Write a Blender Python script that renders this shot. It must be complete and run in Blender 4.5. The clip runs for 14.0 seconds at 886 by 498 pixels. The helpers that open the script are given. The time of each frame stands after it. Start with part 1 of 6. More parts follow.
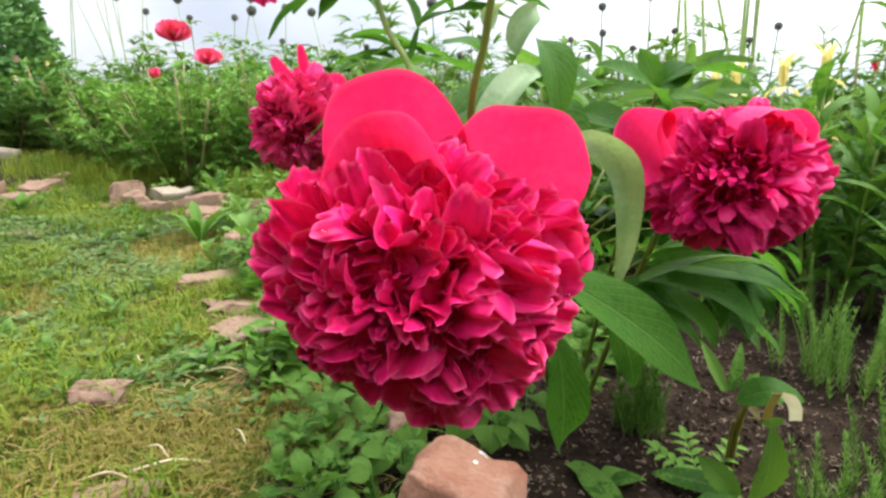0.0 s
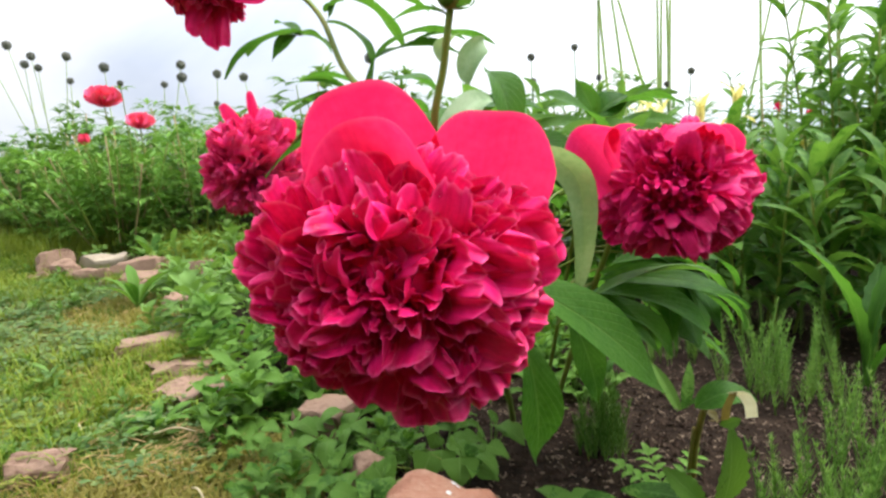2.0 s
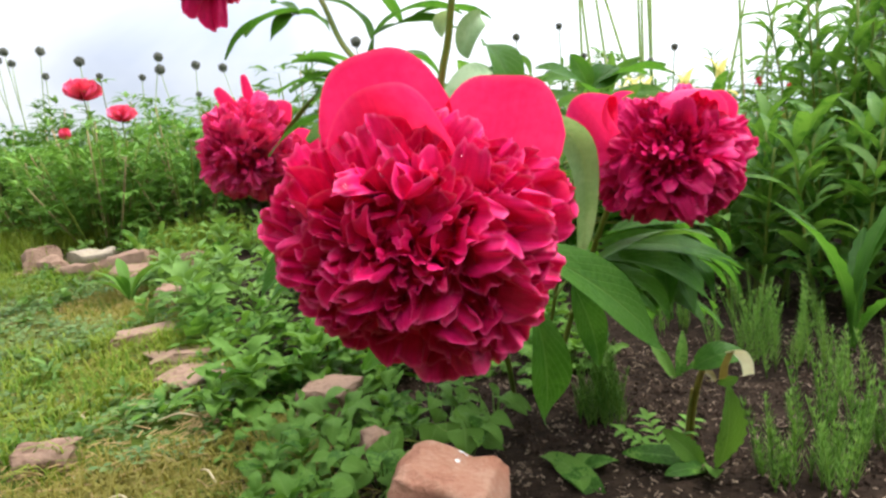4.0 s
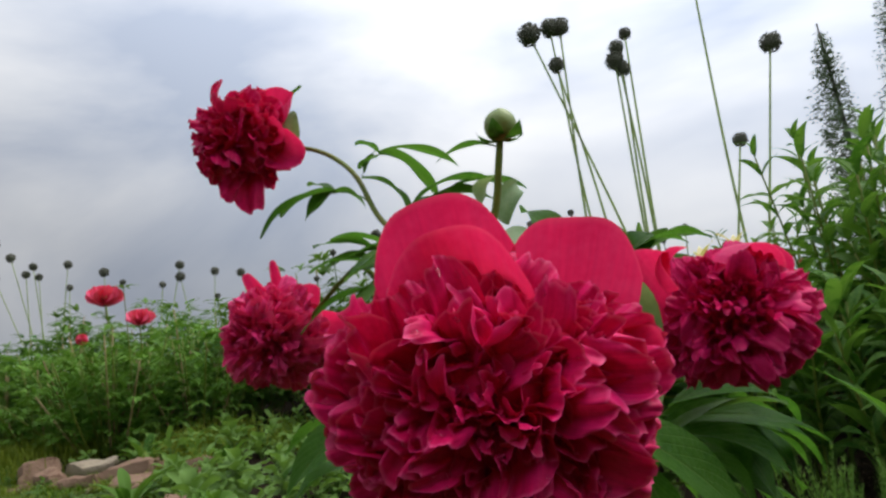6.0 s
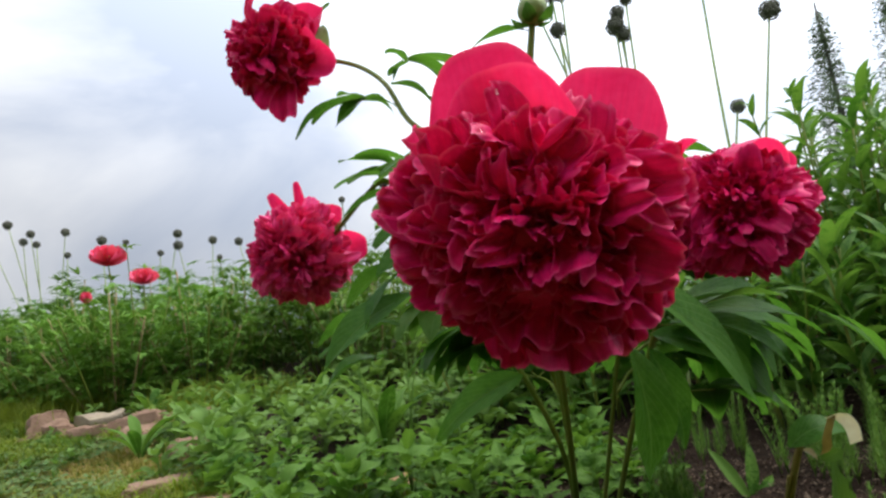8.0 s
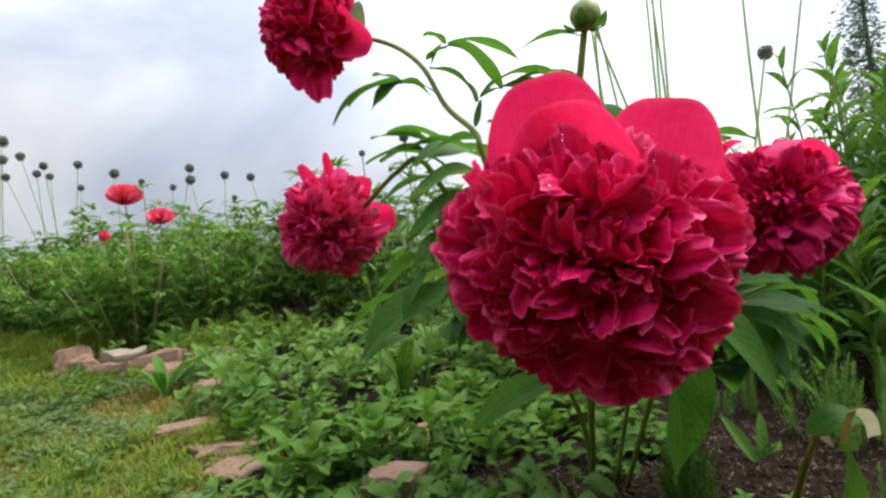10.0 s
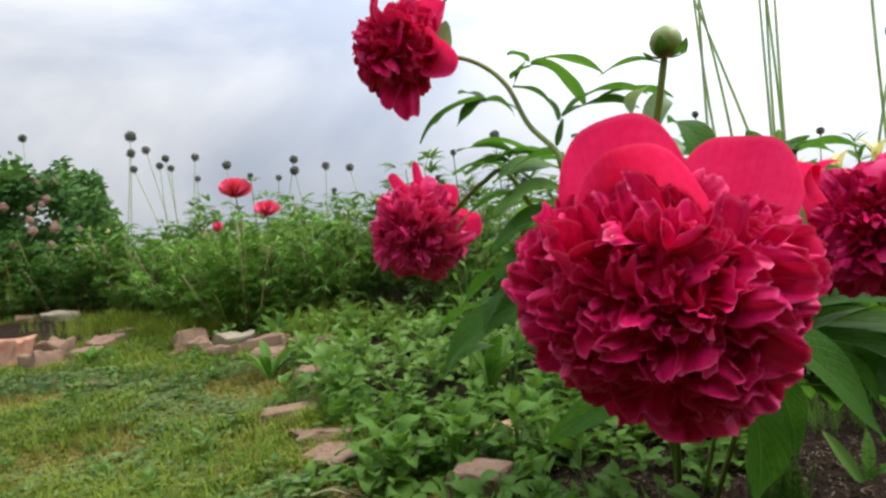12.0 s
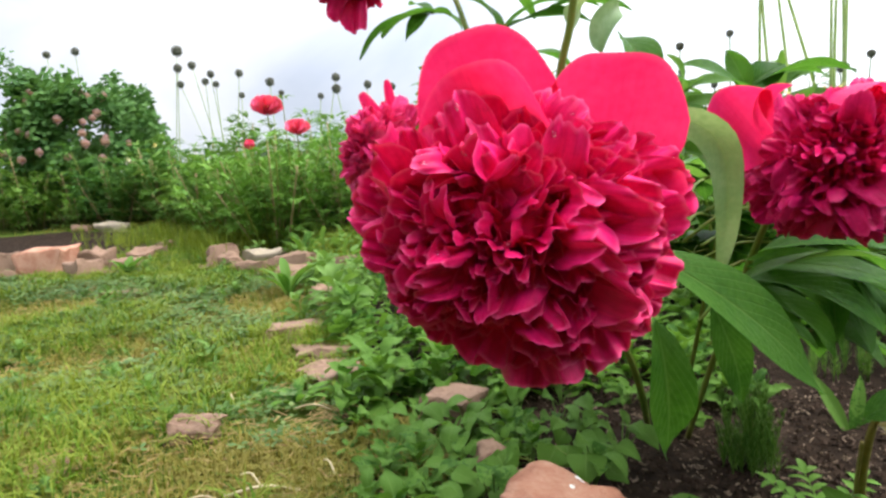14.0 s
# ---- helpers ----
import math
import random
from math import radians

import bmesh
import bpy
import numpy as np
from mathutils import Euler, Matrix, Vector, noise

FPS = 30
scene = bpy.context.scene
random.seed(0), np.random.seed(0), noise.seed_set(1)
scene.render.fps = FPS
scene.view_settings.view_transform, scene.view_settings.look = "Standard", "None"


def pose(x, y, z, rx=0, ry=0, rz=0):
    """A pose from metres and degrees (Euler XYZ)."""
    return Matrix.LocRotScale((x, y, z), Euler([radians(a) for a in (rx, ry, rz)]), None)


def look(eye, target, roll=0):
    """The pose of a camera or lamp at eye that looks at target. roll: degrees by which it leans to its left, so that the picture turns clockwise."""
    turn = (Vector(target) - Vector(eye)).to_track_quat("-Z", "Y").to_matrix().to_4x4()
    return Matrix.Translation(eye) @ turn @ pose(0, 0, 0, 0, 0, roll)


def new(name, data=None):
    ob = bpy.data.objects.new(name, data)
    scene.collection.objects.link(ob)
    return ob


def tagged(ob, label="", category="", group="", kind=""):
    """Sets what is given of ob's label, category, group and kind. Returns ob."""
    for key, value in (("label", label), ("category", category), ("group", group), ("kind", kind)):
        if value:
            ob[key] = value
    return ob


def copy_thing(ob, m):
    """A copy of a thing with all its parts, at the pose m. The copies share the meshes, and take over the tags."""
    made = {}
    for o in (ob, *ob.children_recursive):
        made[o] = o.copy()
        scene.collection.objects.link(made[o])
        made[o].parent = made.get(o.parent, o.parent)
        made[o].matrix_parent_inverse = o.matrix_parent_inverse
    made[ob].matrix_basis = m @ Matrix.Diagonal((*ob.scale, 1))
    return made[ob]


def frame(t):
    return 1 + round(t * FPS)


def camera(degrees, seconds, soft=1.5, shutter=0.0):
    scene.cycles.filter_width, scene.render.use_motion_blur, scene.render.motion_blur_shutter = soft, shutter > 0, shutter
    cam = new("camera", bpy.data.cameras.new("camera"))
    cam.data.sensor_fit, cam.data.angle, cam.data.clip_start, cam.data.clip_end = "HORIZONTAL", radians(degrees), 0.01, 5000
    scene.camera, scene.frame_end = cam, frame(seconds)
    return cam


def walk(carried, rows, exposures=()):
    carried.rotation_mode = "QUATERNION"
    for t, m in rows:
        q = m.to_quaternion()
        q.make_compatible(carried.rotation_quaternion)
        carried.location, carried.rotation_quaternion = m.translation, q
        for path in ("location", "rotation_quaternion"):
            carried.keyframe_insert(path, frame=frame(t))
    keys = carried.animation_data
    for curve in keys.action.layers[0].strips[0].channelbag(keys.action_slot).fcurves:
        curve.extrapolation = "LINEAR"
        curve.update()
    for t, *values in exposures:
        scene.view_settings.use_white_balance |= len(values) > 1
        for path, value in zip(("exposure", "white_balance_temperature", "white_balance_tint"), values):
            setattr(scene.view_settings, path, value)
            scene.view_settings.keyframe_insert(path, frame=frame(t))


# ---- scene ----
cam = camera(70.5, 14.0, soft=2.6)
PATH = [
    (0, (0.067, 0.01, 0.475), (-0.108, 1.954, 0.039), -0.5),
    (0.3, (0.065, 0.010, 0.468), (-0.070, 1.964, 0.065), -0.7),
    (0.5, (0.063, 0.01, 0.463), (-0.06, 1.977, 0.124), -1.0),
    (1, (0.057, -0.004, 0.455), (-0.028, 1.973, 0.168), -1.5),
    (1.3, (0.053, -0.009, 0.455), (0.010, 1.974, 0.198), -1.0),
    (1.5, (0.052, -0.01, 0.454), (0.007, 1.967, 0.156), -1.2),
    (2, (0.045, -0.011, 0.447), (0.064, 1.972, 0.185), -2.9),
    (2.2, (0.035, -0.013, 0.445), (0.084, 1.962, 0.13), -2.4),
    (4.3, (0.025, -0.026, 0.43), (0.083, 1.95, 0.132), -5.5),
    (4.5, (0.036, -0.02, 0.418), (0.075, 1.967, 0.195), -6.7),
    (4.8, (0.029, -0.012, 0.407), (0.105, 1.984, 0.302), -6.3),
    (5, (0.019, -0.01, 0.406), (0.082, 1.988, 0.365), -5.9),
    (5.3, (0.004, -0.011, 0.412), (0.068, 1.985, 0.521), -5.3),
    (5.5, (-0.003, -0.012, 0.415), (0.132, 1.965, 0.685), -5.4),
    (5.8, (-0.006, 0.006, 0.415), (0.146, 1.961, 0.806), -6.5),
    (6, (-0.007, 0.016, 0.415), (0.087, 1.99, 0.727), -7.0),
    (6.3, (-0.012, 0.017, 0.410), (0.000, 2.007, 0.604), -5.9),
    (6.5, (-0.016, 0.017, 0.401), (-0.008, 2.008, 0.591), -5.5),
    (6.8, (-0.022, 0.009, 0.382), (-0.004, 2.003, 0.529), -7.7),
    (7, (-0.027, -0.001, 0.367), (0.036, 1.989, 0.55), -9.1),
    (7.3, (-0.037, -0.010, 0.347), (0.086, 1.972, 0.584), -9.0),
    (7.5, (-0.043, -0.012, 0.338), (0.081, 1.972, 0.551), -8.3),
    (7.8, (-0.049, -0.012, 0.333), (0.107, 1.962, 0.617), -7.5),
    (8, (-0.05, -0.011, 0.333), (0.058, 1.971, 0.58), -6.6),
    (8.2, (-0.05, 0.011, 0.337), (0.024, 2.002, 0.51), -6.2),
    (10.3, (-0.074, -0.033, 0.401), (-0.02, 1.966, 0.44), -5.1),
    (10.5, (-0.07, -0.038, 0.407), (-0.129, 1.961, 0.458), -4.4),
    (11, (-0.072, -0.038, 0.419), (-0.206, 1.957, 0.46), -3.5),
    (11.3, (-0.066, -0.037, 0.425), (-0.243, 1.954, 0.391), -4.0),
    (11.5, (-0.06, -0.037, 0.427), (-0.235, 1.955, 0.439), -4.4),
    (12, (-0.056, -0.045, 0.42), (-0.299, 1.94, 0.44), -4.6),
    (12.3, (-0.040, -0.043, 0.412), (-0.274, 1.943, 0.348), -4.1),
    (12.5, (-0.021, -0.039, 0.406), (-0.298, 1.938, 0.296), -3.8),
    (12.8, (0.015, -0.031, 0.399), (-0.281, 1.942, 0.268), -3.9),
    (13, (0.035, -0.024, 0.397), (-0.329, 1.936, 0.238), -3.8),
    (13.3, (0.047, -0.010, 0.399), (-0.288, 1.951, 0.195), -2.4),
    (13.5, (0.049, -0.004, 0.402), (-0.332, 1.949, 0.2), -2.0),
    (13.8, (0.053, -0.001, 0.409), (-0.390, 1.937, 0.194), -2.5),
    (14, (0.057, -0.001, 0.414), (-0.363, 1.943, 0.202), -2.9),
]
EXPOSURES = [(0, 0.68), (2, 0.63), (4.5, 0.63), (5, 0.48), (5.5, -0.07), (5.8, -0.52), (6, -0.65), (6.5, -0.6), (7, -0.22), (7.5, -0.12), (8, -0.09), (10.5, 0.03), (11, 0.01), (12, -0.07), (12.5, 0.13), (13, 0.36), (13.5, 0.53), (14, 0.56)]
walk(cam, [(t, look(eye, target, roll)) for t, eye, target, roll in PATH], EXPOSURES)

# ---- sky and light ----
SUN_ELEVATION, SUN_TURN = radians(58), radians(80)
world = bpy.data.worlds.new("overcast_sky")
scene.world = world
world.use_nodes = True
wt = world.node_tree
wt.nodes.clear()


def wnode(kind, **values):
    n = wt.nodes.new(kind)
    for key, value in values.items():
        n.inputs[key].default_value = value
    return n


sky = wnode("ShaderNodeTexSky")
sky.sky_type, sky.sun_disc = "NISHITA", False
sky.sun_elevation, sky.sun_rotation = SUN_ELEVATION, SUN_TURN
coords = wnode("ShaderNodeTexCoord")
squash = wnode("ShaderNodeMapping", Scale=(1.0, 1.0, 2.2), Location=(1.9, 0.7, 0.2))
puffs = wnode("ShaderNodeTexNoise", Scale=1.7, Detail=6.0, Roughness=0.5, Distortion=0.4)
ramp = wnode("ShaderNodeValToRGB")
ramp.color_ramp.elements[0].position, ramp.color_ramp.elements[0].color = 0.38, (0.53, 0.60, 0.74, 1)
ramp.color_ramp.elements[1].position, ramp.color_ramp.elements[1].color = 0.66, (1.0, 1.02, 1.06, 1)
dim = wnode("ShaderNodeVectorMath")
dim.operation = "SCALE"
dim.inputs["Scale"].default_value = 0.03
veil = wnode("ShaderNodeMixRGB", Fac=0.93)
toward = wnode("ShaderNodeVectorMath")
toward.operation = "DOT_PRODUCT"
toward.inputs[1].default_value = (math.cos(SUN_ELEVATION) * math.sin(SUN_TURN), math.cos(SUN_ELEVATION) * math.cos(SUN_TURN), math.sin(SUN_ELEVATION))
glow = wnode("ShaderNodeMapRange")
glow.inputs["From Min"].default_value, glow.inputs["From Max"].default_value = 0.0, 1.0
glow.inputs["To Min"].default_value, glow.inputs["To Max"].default_value = 0.80, 1.95
height = wnode("ShaderNodeSeparateXYZ")
dome = wnode("ShaderNodeMapRange")
dome.inputs["From Min"].default_value, dome.inputs["From Max"].default_value = 0.0, 1.0
dome.inputs["To Min"].default_value, dome.inputs["To Max"].default_value = 0.82, 2.1
both = wnode("ShaderNodeMath")
both.operation = "MULTIPLY"
lit = wnode("ShaderNodeVectorMath")
lit.operation = "SCALE"
back = wnode("ShaderNodeBackground", Strength=1.04)
out = wnode("ShaderNodeOutputWorld")
for a, b in (((coords, "Generated"), (squash, "Vector")), ((squash, "Vector"), (puffs, "Vector")), ((puffs, "Fac"), (ramp, "Fac")),
             ((sky, "Color"), (dim, 0)), ((dim, "Vector"), (veil, "Color1")), ((ramp, "Color"), (veil, "Color2")),
             ((coords, "Generated"), (toward, 0)), ((toward, "Value"), (glow, "Value")), ((veil, "Color"), (lit, 0)), ((coords, "Generated"), (height, "Vector")), ((height, "Z"), (dome, "Value")), ((glow, "Result"), (both, 0)), ((dome, "Result"), (both, 1)), ((both, "Value"), (lit, "Scale")), ((lit, "Vector"), (back, "Color")), ((back, "Background"), (out, "Surface"))):
    wt.links.new(a[0].outputs[a[1]], b[0].inputs[b[1]])
sun = new("sun", bpy.data.lights.new("sun", "SUN"))
sun.data.energy, sun.data.angle, sun.data.color = 2.8, radians(32), (1.0, 0.95, 0.86)
sun.matrix_world = look((0, 0, 10), (0 + 10 * math.cos(SUN_ELEVATION) * math.sin(SUN_TURN) * -1, 10 * math.cos(SUN_ELEVATION) * math.cos(SUN_TURN) * -1, 10 - 10 * math.sin(SUN_ELEVATION)))

# ---- materials ----
def material(name, tones, scale=20.0, rough=0.6, bump=0.3, bump_scale=80.0, spread=0.12, thin=0.0, thin_tint=1.6, sheen=0.0, spec=0.5, veins=0.0, rim=None, streaks=0.0, bias=0.0):
    """A node material: two-scale noise over tones, relief, optional translucency for leaves and petals, veins and rim along the leaf's own UV."""
    m = bpy.data.materials.new(name)
    m.use_nodes = True
    nt = m.node_tree
    nt.nodes.clear()
    N, K = nt.nodes.new, nt.links.new
    tc = N("ShaderNodeTexCoord")
    big = N("ShaderNodeTexNoise")
    big.inputs["Scale"].default_value, big.inputs["Detail"].default_value = scale, 5.0
    K(tc.outputs["Object"], big.inputs["Vector"])
    fine = N("ShaderNodeTexNoise")
    fine.inputs["Scale"].default_value, fine.inputs["Detail"].default_value = bump_scale, 4.0
    K(tc.outputs["Object"], fine.inputs["Vector"])
    add = N("ShaderNodeMath")
    add.operation = "MULTIPLY_ADD"
    K(fine.outputs["Fac"], add.inputs[0])
    add.inputs[1].default_value = 0.45
    K(big.outputs["Fac"], add.inputs[2])
    info = N("ShaderNodeObjectInfo")
    geo = N("ShaderNodeNewGeometry")
    vary = N("ShaderNodeMath")
    vary.operation = "ADD"
    K(info.outputs["Random"], vary.inputs[0])
    K(geo.outputs["Random Per Island"], vary.inputs[1])
    shift = N("ShaderNodeMath")
    shift.operation = "MULTIPLY_ADD"
    K(vary.outputs[0], shift.inputs[0])
    shift.inputs[1].default_value = spread
    K(add.outputs[0], shift.inputs[2])
    ramp = N("ShaderNodeValToRGB")
    while len(ramp.color_ramp.elements) < len(tones):
        ramp.color_ramp.elements.new(0.5)
    for i, tone in enumerate(tones):
        e = ramp.color_ramp.elements[i]
        e.position, e.color = 0.45 + bias + 0.62 * i / max(1, len(tones) - 1), (*tone, 1)
    K(shift.outputs[0], ramp.inputs["Fac"])
    color = ramp.outputs["Color"]
    height = fine.outputs["Fac"]
    if veins or rim or streaks:
        uv = N("ShaderNodeUVMap")
        sep = N("ShaderNodeSeparateXYZ")
        K(uv.outputs["UV"], sep.inputs[0])
    if streaks:
        run = N("ShaderNodeMapping")
        run.inputs["Scale"].default_value = (1.6, 26.0, 1.0)
        K(uv.outputs["UV"], run.inputs["Vector"])
        fibre = N("ShaderNodeTexNoise")
        fibre.inputs["Scale"].default_value, fibre.inputs["Detail"].default_value = 1.0, 3.0
        K(run.outputs["Vector"], fibre.inputs["Vector"])
        k1 = N("ShaderNodeMapRange")
        k1.inputs["From Min"].default_value, k1.inputs["From Max"].default_value = 0.35, 0.65
        k1.inputs["To Min"].default_value, k1.inputs["To Max"].default_value = 1 - streaks, 1 + streaks * 0.4
        K(fibre.outputs["Fac"], k1.inputs["Value"])
        k2 = N("ShaderNodeVectorMath")
        k2.operation = "SCALE"
        K(color, k2.inputs[0])
        K(k1.outputs["Result"], k2.inputs["Scale"])
        color = k2.outputs["Vector"]
        k3 = N("ShaderNodeMath")
        K(fibre.outputs["Fac"], k3.inputs[0])
        K(height, k3.inputs[1])
        height = k3.outputs[0]
    if veins:
        off = N("ShaderNodeMath")
        off.operation = "SUBTRACT"
        K(sep.outputs["Y"], off.inputs[0])
        off.inputs[1].default_value = 0.5
        side = N("ShaderNodeMath")
        side.operation = "ABSOLUTE"
        K(off.outputs[0], side.inputs[0])
        rib = N("ShaderNodeMapRange")
        rib.inputs["From Min"].default_value, rib.inputs["From Max"].default_value = 0.0, 0.035
        rib.inputs["To Min"].default_value, rib.inputs["To Max"].default_value = 1.0, 0.0
        K(side.outputs[0], rib.inputs["Value"])
        slant = N("ShaderNodeMath")
        slant.operation = "MULTIPLY_ADD"
        K(side.outputs[0], slant.inputs[0])
        slant.inputs[1].default_value = -0.75
        K(sep.outputs["X"], slant.inputs[2])
        saw = N("ShaderNodeMath")
        saw.operation = "PINGPONG"
        K(slant.outputs[0], saw.inputs[0])
        saw.inputs[1].default_value = 0.05
        line = N("ShaderNodeMapRange")
        line.inputs["From Min"].default_value, line.inputs["From Max"].default_value = 0.0, 0.011
        line.inputs["To Min"].default_value, line.inputs["To Max"].default_value = 0.5, 0.0
        K(saw.outputs[0], line.inputs["Value"])
        both = N("ShaderNodeMath")
        both.operation = "MAXIMUM"
        K(rib.outputs[0], both.inputs[0])
        K(line.outputs[0], both.inputs[1])
        scaled = N("ShaderNodeMath")
        scaled.operation = "MULTIPLY"
        K(both.outputs[0], scaled.inputs[0])
        scaled.inputs[1].default_value = veins
        mix = N("ShaderNodeMixRGB")
        K(scaled.outputs[0], mix.inputs["Fac"])
        K(color, mix.inputs["Color1"])
        mix.inputs["Color2"].default_value = (0.20, 0.30, 0.10, 1)
        color = mix.outputs["Color"]
        h2 = N("ShaderNodeMath")
        h2.operation = "MULTIPLY_ADD"
        K(both.outputs[0], h2.inputs[0])
        h2.inputs[1].default_value = -0.7
        K(height, h2.inputs[2])
        height = h2.outputs[0]
    if rim:
        edge = N("ShaderNodeMapRange")
        edge.inputs["From Min"].default_value, edge.inputs["From Max"].default_value = 0.95, 1.0
        edge.inputs["To Max"].default_value = 0.5
        K(sep.outputs["X"], edge.inputs["Value"])
        mix = N("ShaderNodeMixRGB")
        K(edge.outputs[0], mix.inputs["Fac"])
        K(color, mix.inputs["Color1"])
        mix.inputs["Color2"].default_value = (*rim, 1)
        color = mix.outputs["Color"]
    relief = N("ShaderNodeBump")
    relief.inputs["Strength"].default_value, relief.inputs["Distance"].default_value = bump, 0.5 / bump_scale
    K(height, relief.inputs["Height"])
    b = N("ShaderNodeBsdfPrincipled")
    b.inputs["Roughness"].default_value, b.inputs["Specular IOR Level"].default_value = rough, spec
    b.inputs["Sheen Weight"].default_value = sheen
    if sheen:
        b.inputs["Sheen Roughness"].default_value = 0.4
        b.inputs["Sheen Tint"].default_value = (1.0, 0.55, 0.75, 1)
    K(color, b.inputs["Base Color"])
    K(relief.outputs[0], b.inputs["Normal"])
    o = N("ShaderNodeOutputMaterial")
    if thin:
        tr = N("ShaderNodeBsdfTranslucent")
        g = N("ShaderNodeMixRGB")
        g.blend_type = "MULTIPLY"
        g.inputs["Fac"].default_value = 1.0
        K(color, g.inputs["Color1"])
        g.inputs["Color2"].default_value = (thin_tint, thin_tint, thin_tint * 0.6, 1)
        K(g.outputs["Color"], tr.inputs["Color"])
        mx = N("ShaderNodeMixShader")
        mx.inputs["Fac"].default_value = thin
        K(b.outputs[0], mx.inputs[1])
        K(tr.outputs[0], mx.inputs[2])
        K(mx.outputs[0], o.inputs["Surface"])
    else:
        K(b.outputs[0], o.inputs["Surface"])
    return m


PETAL = material("crimson_petal", [(0.46, 0.0022, 0.055), (0.66, 0.0056, 0.100), (0.82, 0.016, 0.170)], 30, 0.42, 0.12, 260, 0.14, 0.15, 1.15, 0.0, 0.14, rim=(0.92, 0.13, 0.35), streaks=0.12)
GUARD = material("scarlet_guard_petal", [(0.68, 0.010, 0.115), (0.77, 0.019, 0.165), (0.82, 0.038, 0.22)], 14, 0.42, 0.2, 180, 0.06, 0.40, 1.2, 0.0, 0.12, rim=(0.86, 0.09, 0.28), streaks=0.06)
PETAL_DEEP = material("deep_crimson_petal", [(0.38, 0.0025, 0.050), (0.56, 0.0050, 0.095), (0.74, 0.014, 0.160)], 30, 0.45, 0.12, 260, 0.18, 0.15, 1.15, 0.0, 0.16, rim=(0.80, 0.06, 0.24), streaks=0.12)
PETAL_ROSE = material("rose_crimson_petal", [(0.52, 0.008, 0.095), (0.70, 0.020, 0.16), (0.84, 0.048, 0.25)], 30, 0.42, 0.12, 260, 0.14, 0.22, 1.15, 0.0, 0.25, rim=(0.86, 0.12, 0.32), streaks=0.12)
CORAL = material("coral_petal", [(0.74, 0.045, 0.15), (0.87, 0.11, 0.25)], 12, 0.5, 0.2, 80, 0.1, 0.3, 1.2)
LEAF = material("peony_leaf", [(0.0150, 0.0560, 0.0064), (0.0290, 0.0900, 0.0105), (0.0540, 0.1360, 0.0195)], 16, 0.42, 0.55, 200, 0.20, 0.36, 2.2, 0, 0.11, veins=0.26)
LEAF_PALE = material("pale_leaf_underside", [(0.1250, 0.2150, 0.0900), (0.1800, 0.2750, 0.1300), (0.2600, 0.3500, 0.1950)], 18, 0.55, 0.35, 240, 0.1, 0.3, 1.5, 0, 0.35, veins=0.4)
WEED = material("weed_leaf", [(0.0140, 0.0500, 0.0040), (0.0390, 0.1060, 0.0130), (0.0830, 0.1680, 0.0270)], 14, 0.5, 0.35, 200, 0.36, 0.28, 1.8, 0, 0.07, veins=0.3, bias=0.30)
# lighter copy of the peony leaf green, with backlight put into the colour
LEAF_BACKLIT = material("backlit_peony_leaf", [(0.0420, 0.1150, 0.0150), (0.0720, 0.1650, 0.0260), (0.1150, 0.2200, 0.0480)], 16, 0.45, 0.35, 240, 0.2, 0.40, 1.6, 0, 0.15, veins=0.25)
HORSETAIL = material("horsetail_green", [(0.0560, 0.1300, 0.0190), (0.0920, 0.1920, 0.0310), (0.1480, 0.2600, 0.0540)], 6, 0.5, 0.2, 90, 0.3, 0.25, 1.7, 0, 0.12, bias=0.2)
HERB = material("herb_foliage", [(0.0440, 0.1070, 0.0190), (0.0880, 0.1820, 0.0320), (0.1480, 0.2500, 0.0530)], 2.5, 0.5, 0.2, 90, 0.16, 0.25, 1.7, 0, 0.09)
LIME = material("light_green_foliage", [(0.0643, 0.1494, 0.0224), (0.1095, 0.2296, 0.0384), (0.1691, 0.3091, 0.0616)], 5, 0.5, 0.2, 90, 0.16, 0.25, 1.7, 0, 0.09)
DARK = material("shrub_foliage", [(0.0348, 0.0992, 0.0275), (0.0655, 0.1648, 0.0412), (0.1120, 0.2312, 0.0559)], 4, 0.5, 0.2, 90, 0.16, 0.2, 1.7, 0, 0.09)
BIRCH = material("far_tree_foliage", [(0.048, 0.080, 0.040), (0.078, 0.120, 0.060), (0.120, 0.165, 0.085)], 2, 0.7, 0.2, 30, 0.08, 0.2, 1.5, 0, 0.1)
ROSE_LEAF = material("rose_leaf", [(0.0270, 0.0760, 0.0200), (0.0560, 0.1320, 0.0340), (0.1000, 0.1950, 0.0540)], 4, 0.5, 0.2, 90, 0.25, 0.2, 1.7, 0, 0.09)
PHLOX_LEAF = material("perennial_leaf", [(0.0260, 0.0860, 0.0110), (0.0570, 0.1440, 0.0205), (0.1030, 0.2050, 0.0360)], 5, 0.5, 0.2, 90, 0.25, 0.28, 1.8, 0, 0.15, bias=0.2)
TUFT = material("fresh_grass", [(0.0600, 0.1300, 0.0080), (0.1080, 0.1800, 0.0130), (0.1750, 0.2200, 0.0240)], 6, 0.55, 0.1, 60, 0.35, 0.25, 1.4, 0, 0.12, bias=0.3)
STEM = material("green_stem", [(0.085, 0.14, 0.016), (0.13, 0.185, 0.023), (0.17, 0.18, 0.034)], 30, 0.5, 0.3, 200, 0.1, spec=0.25)
STALK = material("pale_green_stalk", [(0.30, 0.38, 0.17), (0.44, 0.52, 0.27)], 20, 0.5, 0.2, 150, 0.1, 0.5, 1.4)
DRYSTEM = material("reddish_stem", [(0.10, 0.06, 0.03), (0.18, 0.13, 0.05)], 20, 0.6, 0.3, 150, 0.2)
